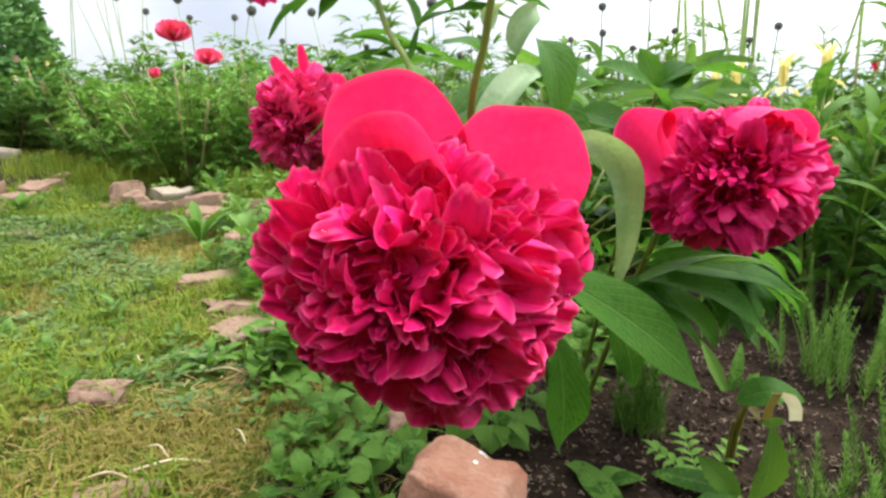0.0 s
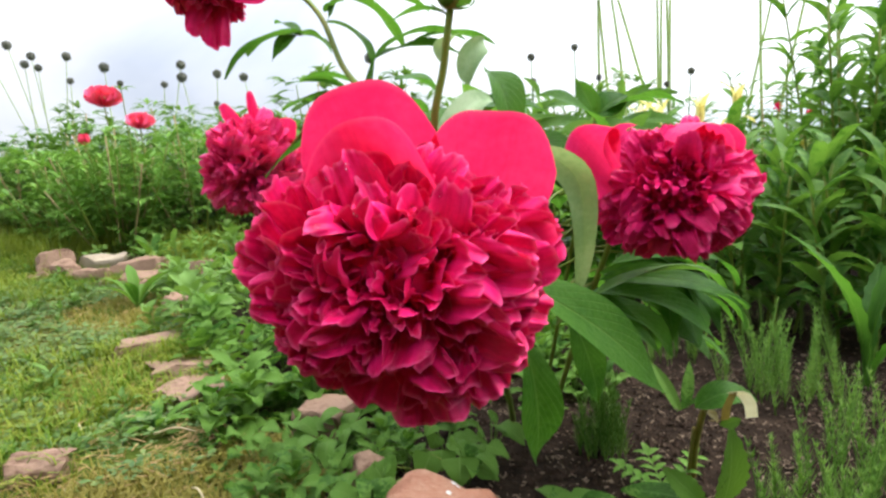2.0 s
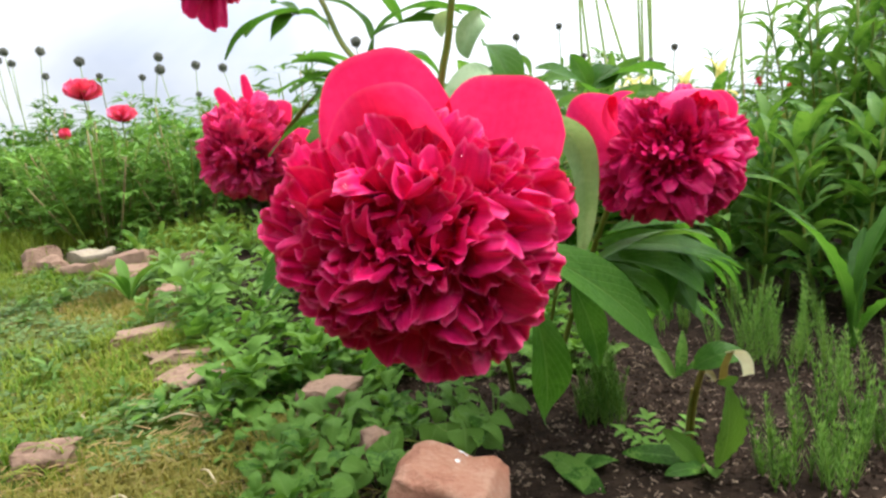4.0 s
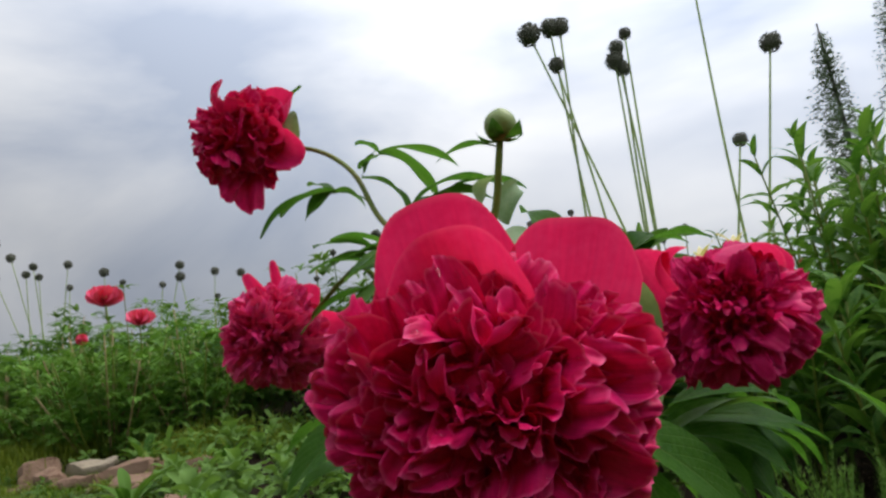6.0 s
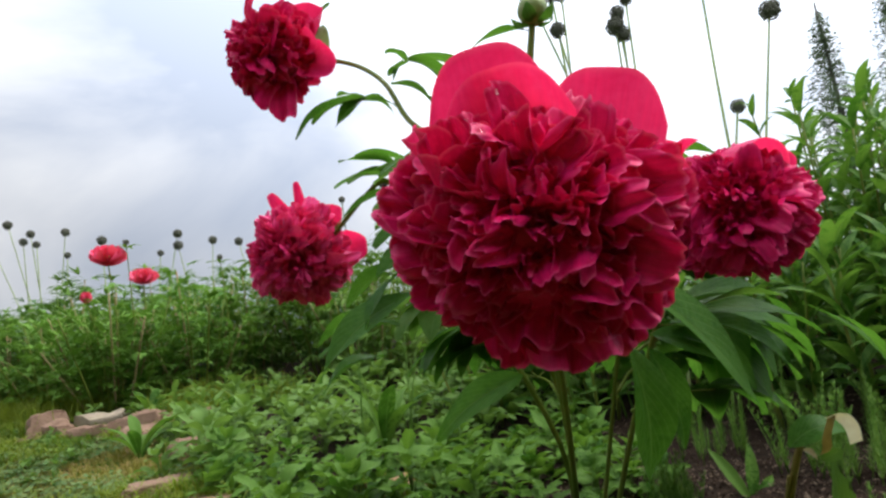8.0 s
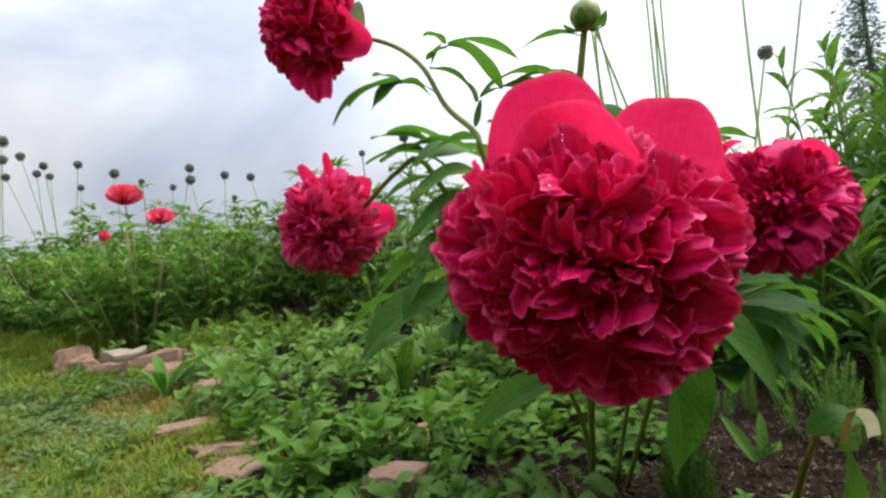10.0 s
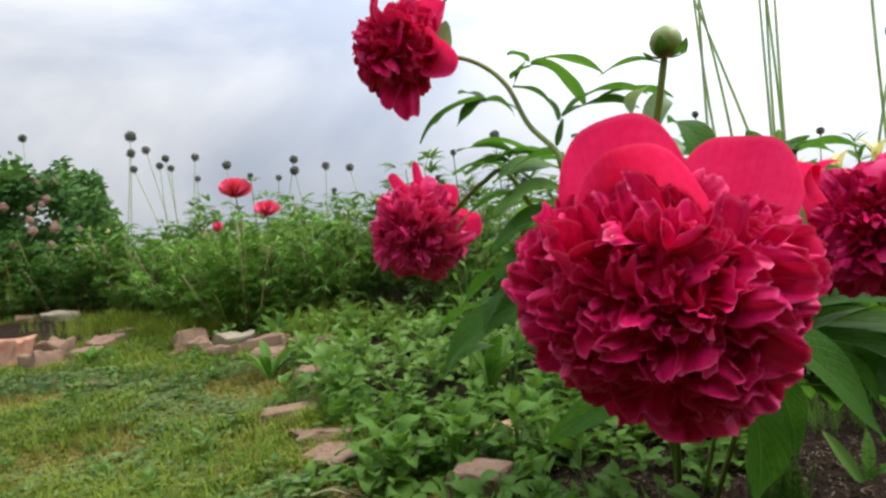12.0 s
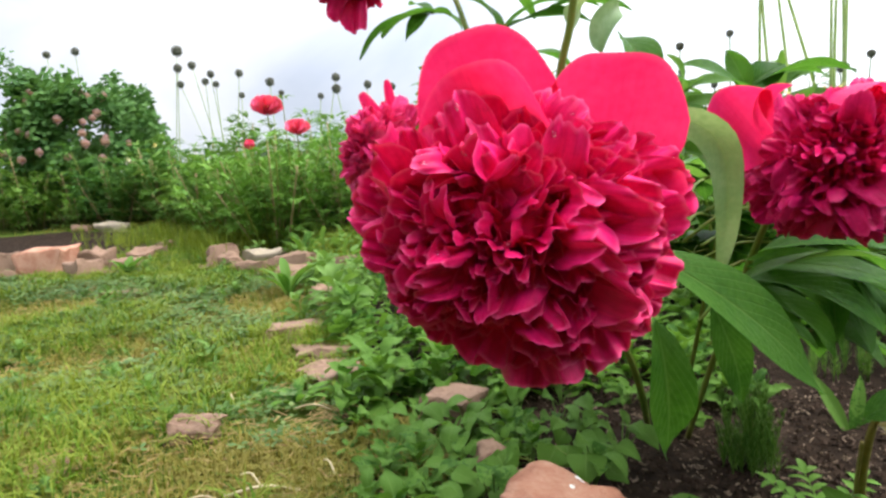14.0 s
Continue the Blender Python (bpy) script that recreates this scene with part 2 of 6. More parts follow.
TANSTEM = material("tan_woody_stem", [(0.16, 0.10, 0.045), (0.30, 0.21, 0.10)], 20, 0.7, 0.3, 150, 0.2)
BUD = material("green_bud", [(0.17, 0.23, 0.05), (0.24, 0.31, 0.08)], 60, 0.45, 0.3, 200, 0.02)
SEED = material("dark_seed_head", [(0.045, 0.048, 0.036), (0.085, 0.088, 0.064), (0.130, 0.130, 0.095)], 40, 0.8, 0.5, 200, 0.2)
GRASS = material("lawn_grass", [(0.0500, 0.1000, 0.0110), (0.1020, 0.1520, 0.0170), (0.1600, 0.1850, 0.0240), (0.2150, 0.1850, 0.0400)], 3.0, 0.55, 0.1, 60, 0.34, 0.25, 1.4, 0, 0.12, bias=0.26)
CLOVER = material("clover_leaf", [(0.0420, 0.1020, 0.0130), (0.0800, 0.1480, 0.0220), (0.1280, 0.1900, 0.0370)], 6, 0.55, 0.1, 60, 0.25, 0.25, 1.5, bias=0.2)
STRAW = material("dry_straw", [(0.34, 0.25, 0.13), (0.52, 0.42, 0.25)], 40, 0.7, 0.3, 200, 0.2)
THATCH = material("dry_thatch", [(0.11, 0.062, 0.020), (0.21, 0.125, 0.045), (0.36, 0.24, 0.11)], 40, 0.8, 0.2, 200, 0.4, spec=0.1)
CHIP = material("bark_chip", [(0.012, 0.008, 0.0055), (0.022, 0.0145, 0.010), (0.042, 0.028, 0.019), (0.085, 0.057, 0.040), (0.19, 0.14, 0.10)], 12, 0.95, 0.5, 160, 0.30, spec=0.05, bias=0.29)
CRUMB = material("soil_crumb", [(0.008, 0.0052, 0.0036), (0.018, 0.0115, 0.008), (0.036, 0.023, 0.016)], 20, 0.95, 0.6, 200, 0.30, spec=0.08, bias=0.1)
SOIL = material("dark_soil", [(0.010, 0.0066, 0.0046), (0.021, 0.0138, 0.0095), (0.042, 0.028, 0.019)], 30, 0.98, 1.0, 90, 0.0, spec=0.05)
STONE = material("sandstone", [(0.0550, 0.0300, 0.0200), (0.1320, 0.0770, 0.0520), (0.2250, 0.1420, 0.0990)], 26, 0.9, 1.0, 110, 0.2, spec=0.15)
BRICK = material("red_brick", [(0.22, 0.090, 0.055), (0.34, 0.155, 0.10), (0.42, 0.235, 0.16)], 18, 0.9, 0.9, 130, 0.12, spec=0.15)
PALESTONE = material("pale_stone", [(0.13, 0.10, 0.07), (0.33, 0.27, 0.19)], 14, 0.8, 0.8, 90, 0.1)
YELLOW = material("yellow_petal", [(0.72, 0.58, 0.22), (0.82, 0.74, 0.42)], 20, 0.5, 0.2, 90, 0.1, 0.35, 1.2)
WHITE = material("bleached_leaf", [(0.70, 0.62, 0.45), (0.86, 0.80, 0.66)], 40, 0.55, 0.3, 160, 0.05, 0.2, 1.1)
OLIVE = material("yellowing_stalk", [(0.20, 0.17, 0.035), (0.36, 0.28, 0.075)], 40, 0.6, 0.4, 160, 0.1, 0.2, 1.2)
LICHEN = material("white_lichen", [(0.55, 0.53, 0.50), (0.75, 0.73, 0.70)], 60, 0.9, 0.4, 300, 0.1)
BROWN = material("withered_leaf", [(0.13, 0.10, 0.025), (0.24, 0.18, 0.05)], 40, 0.6, 0.4, 160, 0.1, 0.2, 1.2)
PINK = material("pale_pink_petal", [(0.46, 0.27, 0.28), (0.62, 0.42, 0.42)], 20, 0.5, 0.2, 90, 0.1, 0.3, 1.2)
BARK = material("grey_bark", [(0.05, 0.045, 0.04), (0.12, 0.11, 0.10)], 6, 0.9, 0.8, 60, 0.1)


def water():
    """Clear drops: see-through, with a glossy skin."""
    m = bpy.data.materials.new("water_drop")
    m.use_nodes = True
    nt = m.node_tree
    nt.nodes.clear()
    clear = nt.nodes.new("ShaderNodeBsdfTransparent")
    clear.inputs["Color"].default_value = (0.97, 0.95, 0.96, 1)
    skin = nt.nodes.new("ShaderNodeBsdfGlossy")
    skin.inputs["Roughness"].default_value = 0.06
    edge = nt.nodes.new("ShaderNodeFresnel")
    edge.inputs["IOR"].default_value = 1.36
    mix = nt.nodes.new("ShaderNodeMixShader")
    out_ = nt.nodes.new("ShaderNodeOutputMaterial")
    nt.links.new(edge.outputs[0], mix.inputs["Fac"])
    nt.links.new(clear.outputs[0], mix.inputs[1])
    nt.links.new(skin.outputs[0], mix.inputs[2])
    nt.links.new(mix.outputs[0], out_.inputs["Surface"])
    return m


WATER = water()


def ground_mix():
    """Lawn earth and moss."""
    return material("lawn_earth", [(0.030, 0.055, 0.008), (0.052, 0.082, 0.011), (0.070, 0.092, 0.015), (0.078, 0.080, 0.020)], 3.0, 0.98, 0.8, 70, 0.0, spec=0.05)


LAWN_EARTH = ground_mix()

# ---- mesh helpers ----
from mathutils import bvhtree

rng = random.Random(7)
nrng = np.random.default_rng(11)


def V(*a):
    return Vector(a)


def jitter(r):
    return Vector((rng.uniform(-r, r), rng.uniform(-r, r), rng.uniform(-r, r)))


def mesh_of(name, verts, faces, uvs=None, smooth=True):
    me = bpy.data.meshes.new(name)
    me.from_pydata([tuple(v) for v in verts], [], faces)
    if uvs is not None:
        layer = me.uv_layers.new(name="UVMap")
        index = np.empty(len(me.loops), dtype=np.int32)
        me.loops.foreach_get("vertex_index", index)
        layer.data.foreach_set("uv", np.asarray(uvs, dtype=np.float32)[index].ravel())
    if smooth:
        me.shade_smooth()
    me.update()
    return me


class Heap:
    """Collects pieces of geometry for one mesh."""

    def __init__(self):
        self.v, self.f, self.uv = [], [], []

    def add(self, verts, faces, uvs=None):
        n = len(self.v)
        self.v.extend(verts)
        self.f.extend([tuple(i + n for i in f) for f in faces])
        self.uv.extend(uvs if uvs is not None else [(0.5, 0.5)] * len(verts))
        return self

    def mesh(self, name, smooth=True):
        return mesh_of(name, self.v, self.f, self.uv, smooth)


def grid_faces(nu, nv):
    return [(i * nv + j, i * nv + j + 1, (i + 1) * nv + j + 1, (i + 1) * nv + j) for i in range(nu - 1) for j in range(nv - 1)]


def thing(name, at, label, category, group="", kind=""):
    e = new(name)
    e.empty_display_size = 0.02
    e.location = at
    return tagged(e, label, category, group, kind)


def part(name, me, mat, parent, label="", local=None):
    """Links a mesh as one object under a thing or part. Mesh vertices are in the world unless local (a matrix in the parent) is given."""
    ob = new(name, me)
    if not me.materials:
        me.materials.append(mat)
    ob.parent = parent
    if local is None:
        top = parent if parent.parent is None else parent.parent
        shift = Vector(top.location) + (Vector(parent.location) if parent.parent else Vector())
        me.transform(Matrix.Translation(-shift))
    else:
        ob.matrix_basis = local
    if label:
        tagged(ob, label)
    return ob


def smooth_path(points, per=6):
    p = [Vector(q) for q in points]
    p = [p[0] * 2 - p[1]] + p + [p[-1] * 2 - p[-2]]
    res = []
    for i in range(1, len(p) - 2):
        for k in range(per):
            t = k / per
            a, b, c, d = p[i - 1:i + 3]
            res.append(0.5 * (2 * b + (c - a) * t + (2 * a - 5 * b + 4 * c - d) * t * t + (3 * b - a - 3 * c + d) * t ** 3))
    res.append(p[-2])
    return res


def tube(points, r0, r1, n=7, per=5):
    path = smooth_path(points, per) if per > 1 else [Vector(q) for q in points]
    verts, faces = [], []
    ref = Vector((0.3, 0.9, 0.2))
    for i, q in enumerate(path):
        d = (path[min(i + 1, len(path) - 1)] - path[max(i - 1, 0)]).normalized()
        s = d.cross(ref).normalized()
        u = s.cross(d)
        r = r0 + (r1 - r0) * i / (len(path) - 1)
        for k in range(n):
            a = 2 * math.pi * k / n
            verts.append(q + s * (r * math.cos(a)) + u * (r * math.sin(a)))
    for i in range(len(path) - 1):
        for k in range(n):
            faces.append((i * n + k, i * n + (k + 1) % n, (i + 1) * n + (k + 1) % n, (i + 1) * n + k))
    faces.append(tuple(range(n))[::-1])
    faces.append(tuple(range((len(path) - 1) * n, len(path) * n)))
    return verts, faces, [(0.5, 0.5)] * len(verts)


def leaf(base, tip, width, arch=0.12, fold=0.28, wave=0.05, up=None, nu=11, nv=5, peak=0.8, twist=0.0, teeth=0.0):
    """A pointed leaf from base to tip: folded along its midrib, arched and with wavy margins."""
    base, tip = Vector(base), Vector(tip)
    run = tip - base
    n = run.length
    up = Vector(up) if up else Vector((0, 0, 1))
    if run.normalized().cross(up).length < 0.3:
        up = (up + Vector((0, -0.9, 0.1))).normalized()
    flat = run.normalized()
    up = (up - flat * up.dot(flat)).normalized()
    ph = rng.uniform(0, 6)
    verts, uvs = [], []
    for i in range(nu):
        u = i / (nu - 1)
        c = base + run * u + up * (4 * u * (1 - u) * arch * n) - Vector((0, 0, 1)) * (0.06 * n * u * u)
        d = (run + up * (4 * (1 - 2 * u) * arch * n)).normalized()
        s = d.cross(up).normalized()
        w = s.cross(d).normalized()
        if twist:
            q = Matrix.Rotation(twist * u, 3, d)
            s, w = q @ s, q @ w
        h = 0.5 * width * math.sin(math.pi * min(1, u ** peak)) ** 0.85 + 0.0006
        if teeth:
            h *= 1 + teeth * (1 if i % 2 else -1)
        for j in range(nv):
            v = 2 * j / (nv - 1) - 1
            r = math.sin(7 * u + ph + v) * wave * width * abs(v)
            verts.append(c + s * (h * v * math.cos(fold)) + w * (h * abs(v) * math.sin(fold) + r))
            uvs.append((u, 0.5 + 0.5 * v))
    return verts, grid_faces(nu, nv), uvs


def round_leaf(base, tip, width, **k):
    return leaf(base, tip, width, peak=0.62, **k)


def rock(at, size, seed, rough=0.34, cuts=3, turn=0.0, edge=0.07):
    bm = bmesh.new()
    bmesh.ops.create_cube(bm, size=1.0)
    bmesh.ops.bevel(bm, geom=bm.edges[:], offset=edge, segments=2, affect="EDGES", profile=0.6)
    bmesh.ops.subdivide_edges(bm, edges=bm.edges[:], cuts=cuts, use_grid_fill=True)
    m = Matrix.Rotation(turn, 3, "Z")
    for v in bm.verts:
        p = v.co + Vector((seed * 3.1, seed * 1.7, seed * 0.9))
        v.co += rough * (0.7 * noise.noise_vector(p * 1.6) + 0.35 * noise.noise_vector(p * 4.5))
        v.co = m @ Vector((v.co.x * size[0], v.co.y * size[1], v.co.z * size[2]))
    me = bpy.data.meshes.new("rock")
    bm.to_mesh(me)
    bm.free()
    me.shade_smooth()
    return me


# ---- ground ----
def rise(x, y):
    return 0.065 * min(max(y - 1.3, 0.0), 4.7)


BED_EDGE = [(-1.5, 0.3), (0.3, 0.02), (0.55, -0.12), (0.78, -0.25), (1.15, -0.40), (1.32, -0.54), (1.56, -0.70), (1.9, -0.80), (2.3, -1.0), (2.55, -1.6), (3.2, -2.0), (6, -3.0), (400, -120)]


def bed_edge(y):
    for (a, p), (b, q) in zip(BED_EDGE, BED_EDGE[1:]):
        if a <= y <= b:
            return p + (q - p) * (y - a) / (b - a)
    return 0.3


def in_bed(x, y):
    e = bed_edge(y) + 0.05 * noise.noise(Vector((x * 4, y * 4, 1)))
    if x > e:
        return x < 3.25 + 0.3 * noise.noise(Vector((x * 0.4, y * 1.3, 4))) and y > -0.55 + 0.25 * noise.noise(Vector((x * 1.2, y * 0.4, 8))) + 0.35 * max(0.0, x - 2.0) ** 2
    return (x + 3.5) ** 2 / 1.5 + (y - 3.25) ** 2 / 0.55 < 1


def ground_z(x, y):
    h = rise(x, y)
    if abs(x) < 8 and -2 < y < 9:
        h += 0.012 * noise.noise(Vector((x * 2.2, y * 2.2, 0))) + 0.005 * noise.noise(Vector((x * 9, y * 9, 3)))
        if in_bed(x, y):
            h += 0.008 * noise.noise(Vector((x * 22, y * 22, 5))) + 0.006
    return h


def build_ground():
    xs = sorted(set([-400, -150, -60, -25, -14, -9, -6] + [round(-4.6 + 0.045 * i, 3) for i in range(186)] + [4, 4.6, 6, 9, 14, 25, 60, 150, 400]))
    ys = sorted(set([-400, -150, -50, -20, -8, -4, -2, -1.4] + [round(-1.1 + 0.045 * i, 3) for i in range(130)] + [5, 5.4, 6, 7, 9, 14, 25, 60, 150, 400]))
    verts = [(x, y, ground_z(x, y)) for x in xs for y in ys]
    me = mesh_of("ground", verts, grid_faces(len(xs), len(ys)))
    me.materials.append(LAWN_EARTH)
    me.materials.append(SOIL)
    for p in me.polygons:
        if in_bed(p.center.x, p.center.y) and p.center.y < 6:
            p.material_index = 1
    ob = new("ground", me)
    tagged(ob, "lawn and dark garden soil rising gently to the hedge", "ground", kind="structure")


build_ground()


def blades(name, label, category, spots, mat, length, width, lean):
    """Many single grass blades of two bent pieces each."""
    n = len(spots)
    base = np.array(spots)
    ang = nrng.uniform(0, 2 * np.pi, n)
    side = np.stack([np.cos(ang), np.sin(ang), np.zeros(n)], 1)
    way = np.stack([-np.sin(ang), np.cos(ang), np.zeros(n)], 1)
    h = nrng.uniform(length[0], length[1], n)[:, None]
    w = nrng.uniform(width[0], width[1], n)[:, None]
    l = nrng.uniform(lean[0], lean[1], n)[:, None]
    upv = np.array([[0, 0, 1.0]])
    mid = base + upv * h * 0.6 + way * h * l * 0.35
    top = base + upv * h * (1 - 0.35 * l) + way * h * l
    verts = np.stack([base - side * w, base + side * w, mid + side * w * 0.8, mid - side * w * 0.8, top], 1).reshape(-1, 3)
    faces = []
    for i in range(n):
        k = 5 * i
        faces.append((k, k + 1, k + 2, k + 3))
        faces.append((k + 3, k + 2, k + 4))
    me = bpy.data.meshes.new(name)
    me.from_pydata(verts.tolist(), [], faces)
    me.materials.append(mat)
    ob = new(name, me)
    return tagged(ob, label, category, kind="stuff")


BARE = [(-0.58, 0.90), (-0.74, 0.77), (-0.40, 0.655), (-0.68, 1.54), (-0.54, 1.36), (-0.46, 1.22), (-0.36, 0.99)]


def lawn_spots(n, x0, x1, y0, y1, patch=-0.10, scale=1.6, fade=0.0):
    res = []
    while len(res) < n:
        x, y = rng.uniform(x0, x1), rng.uniform(y0, y1)
        if fade and min(x - x0, y - y0, y1 - y) < fade * rng.random():
            continue
        if any((x - a) ** 2 / 0.0058 + (y - b) ** 2 / 0.0030 < 1 for a, b in BARE) or in_bed(x - 0.13, y) or noise.noise(Vector((x * scale * 2, y * scale * 2, 7))) < patch + rng.uniform(-0.15, 0.15):
            continue
        res.append((x, y, ground_z(x, y) - 0.002))
    return res


blades("grass", "short patchy green and yellowish lawn grass", "grass",
       lawn_spots(33000, -1.7, 0.0, 0.35, 1.7) + lawn_spots(6000, -1.7, 0.3, -0.7, 0.35) + lawn_spots(24000, -3.6, -0.6, 1.6, 3.6) + lawn_spots(7000, -6, -2, 3.4, 5.5), GRASS, (0.014, 0.046), (0.0008, 0.0019), (0.3, 1.5))


def clover():
    """Small trefoil leaves low in the lawn."""
    h = Heap()
    for x, y, z in lawn_spots(13000, -3.1, -0.30, 0.80, 2.8, -0.10, 1.3, 0.5):
        z += rng.uniform(0.010, 0.036)
        a0, r = rng.uniform(0, 6), rng.uniform(0.005, 0.013)
        for k in range(3):
            a = a0 + k * 2.1
            d, s = V(math.cos(a), math.sin(a), rng.uniform(-0.1, 0.4)), V(-math.sin(a), math.cos(a), 0)
            c = V(x, y, z)
            h.add([c, c + d * r + s * r * 0.6, c + d * r * 1.7, c + d * r - s * r * 0.6], [(0, 1, 2, 3)])
    me = h.mesh("clover", False)
    me.materials.append(CLOVER)
    tagged(new("clover", me), "low green clover leaves spread through the lawn", "clover", kind="stuff")


clover()


def soil_spots(n):
    res = []
    while len(res) < n:
        x, y = rng.uniform(-0.30, 1.15), rng.uniform(0.5, 1.7)
        if in_bed(x, y) and (y < 1.2 or rng.random() < 0.4):
            res.append(V(x, y, ground_z(x, y) + 0.001))
    return res


def crumbs():
    """Dark clods and crumbs of earth, in drifts."""
    h = Heap()
    for c in soil_spots(17000):
        q = rng.uniform(0.0012, 0.0042) * (0.5 + 1.2 * max(0.0, noise.noise(V(c.x * 14, c.y * 14, 2)) + 0.35)) * (2.0 if rng.random() < 0.07 else 1)
        pts = [c + V(dx, dy, dz * 0.8) * q + jitter(q * 0.45) for dx, dy, dz in ((1, 0, 0), (0, 1, 0), (-1, 0, 0), (0, -1, 0), (0, 0, 1.2))]
        h.add(pts, [(0, 1, 4), (1, 2, 4), (2, 3, 4), (3, 0, 4)])
    me = h.mesh("soil_crumbs", False)
    me.materials.append(CRUMB)
    tagged(new("soil_crumbs", me), "dark crumbly clods of moist garden soil", "soil", kind="stuff")


crumbs()


def chips():
    """Shreds of bark mulch strewn over the soil of the bed."""
    h = Heap()
    for c in soil_spots(7500):
        a, l, w = rng.uniform(0, 6), rng.uniform(0.0012, 0.0048), rng.uniform(0.0004, 0.0012)
        c.z += rng.uniform(0.001, 0.004)
        d, s = V(math.cos(a), math.sin(a), rng.uniform(-0.5, 0.5)), V(-math.sin(a), math.cos(a), rng.uniform(-0.5, 0.5))
        u = V(0, 0, rng.uniform(0.001, 0.002))
        h.add([c - d * l - s * w, c + d * l - s * w * 0.6, c + d * l * 0.8 + s * w, c - d * l * 0.9 + s * w * 0.7,
               c - d * l - s * w + u, c + d * l - s * w * 0.6 + u, c + d * l * 0.8 + s * w + u, c - d * l * 0.9 + s * w * 0.7 + u],
              [(4, 5, 6, 7), (0, 1, 5, 4), (1, 2, 6, 5), (2, 3, 7, 6), (3, 0, 4, 7)])
    me = h.mesh("bark_mulch", False)
    me.materials.append(CHIP)
    tagged(new("bark_mulch", me), "brown and bleached shreds of bark mulch strewn over the soil", "mulch", kind="stuff")


chips()


def straw(name, x, y, length, turn, r, mat=STRAW):
    z = ground_z(x, y)
    d = V(math.cos(turn), math.sin(turn), 0) * length / 2
    pts = [V(x, y, z + 0.018) - d, V(x, y, z + 0.022) + V(0, 0.004, 0.003), V(x, y, z + 0.016) + d]
    me = Heap().add(*tube(pts, r, r * 0.7, 6, 4)).mesh(name)
    me.materials.append(mat)
    tagged(new(name, me), "dry bleached straw stalk lying on the grass", "straw", "straws on the lawn")


for x, y, l, a, r in ((-0.36, 0.72, 0.10, 0.35, 0.0028), (-0.40, 0.76, 0.05, -0.5, 0.0018), (-0.43, 0.69, 0.06, 0.15, 0.002), (-0.86, 1.17, 0.05, 1.2, 0.003), (-0.42, 1.02, 0.07, 0.1, 0.002), (-0.62, 1.07, 0.06, 2.5, 0.002), (-0.30, 0.80, 0.06, 2.3, 0.0015)):
    straw("straw", x, y, l, a, r)


STONES = []


def litter():
    """Short dry bits of straw and thatch lying in the lawn."""
    h = Heap()
    bare = [(a + rng.gauss(0, 0.045), b + rng.gauss(0, 0.032)) for a, b in BARE for _ in range(110)]
    for x, y, z in lawn_spots(4600, -1.9, -0.1, 0.5, 2.2, -0.9) + [(a, b, ground_z(a, b)) for a, b in bare]:
        a, l, w = rng.uniform(0, 6.3), rng.uniform(0.005, 0.022), rng.uniform(0.0005, 0.0012)
        d, s = V(math.cos(a), math.sin(a), rng.uniform(-0.2, 0.3)), V(-math.sin(a), math.cos(a), 0)
        c = V(x, y, z + rng.uniform(0.004, 0.024))
        h.add([c - d * l - s * w, c + d * l - s * w, c + d * l + s * w, c - d * l + s * w, c + V(0, 0, w * 2)], [(0, 1, 4), (1, 2, 4), (2, 3, 4), (3, 0, 4)])
    me = h.mesh("lawn_litter", False)
    me.materials.append(THATCH)
    tagged(new("lawn_litter", me), "short dry brown bits of thatch in the lawn", "litter", kind="stuff")


litter()


def stone(at, size, seed, mat, label, turn=0.0, name="stone", group="edging stones", sunk=0.0, rough=0.34, tilt=0.0, edge=0.07):
    STONES.append((at, size))
    me = rock(at, size, seed, rough, turn=turn, edge=edge)
    me.materials.append(mat)
    ob = new(name, me)
    ob.location = (at[0], at[1], ground_z(at[0], at[1]) + size[2] * sunk)
    ob.rotation_euler = (tilt, 0.4 * tilt, 0)
    return tagged(ob, label, "stone", group)


brick = stone((0.024, 0.645), (0.125, 0.105, 0.11), 1.0, BRICK, "weathered reddish brick stone with white lichen flecks", -0.42, "edging_brick", sunk=0.18, rough=0.20, edge=0.22)


def lichen():
    """White flecks on the upper side of the brick."""
    tree_ = bvhtree.BVHTree.FromPolygons([v.co for v in brick.data.vertices], [tuple(p.vertices) for p in brick.data.polygons])
    for dx, dy, q in ((0.026, 0.034, 0.0050), (0.020, 0.014, 0.0042), (0.031, 0.030, 0.0030)):
        hit, n, _, _ = tree_.ray_cast(Vector((dx, dy, 1)), Vector((0, 0, -1)))
        if hit is None:
            continue
        s = n.orthogonal().normalized()
        u = n.cross(s)
        ring = [hit + n * 0.0006 + (s * math.cos(k * 0.7) + u * math.sin(k * 0.7)) * q * rng.uniform(0.6, 1.1) for k in range(9)]
        me = Heap().add(ring + [hit + n * 0.0016], [(k, (k + 1) % 9, 9) for k in range(9)]).mesh("lichen")
        part("lichen", me, LICHEN, brick, "white lichen fleck", Matrix.Identity(4))


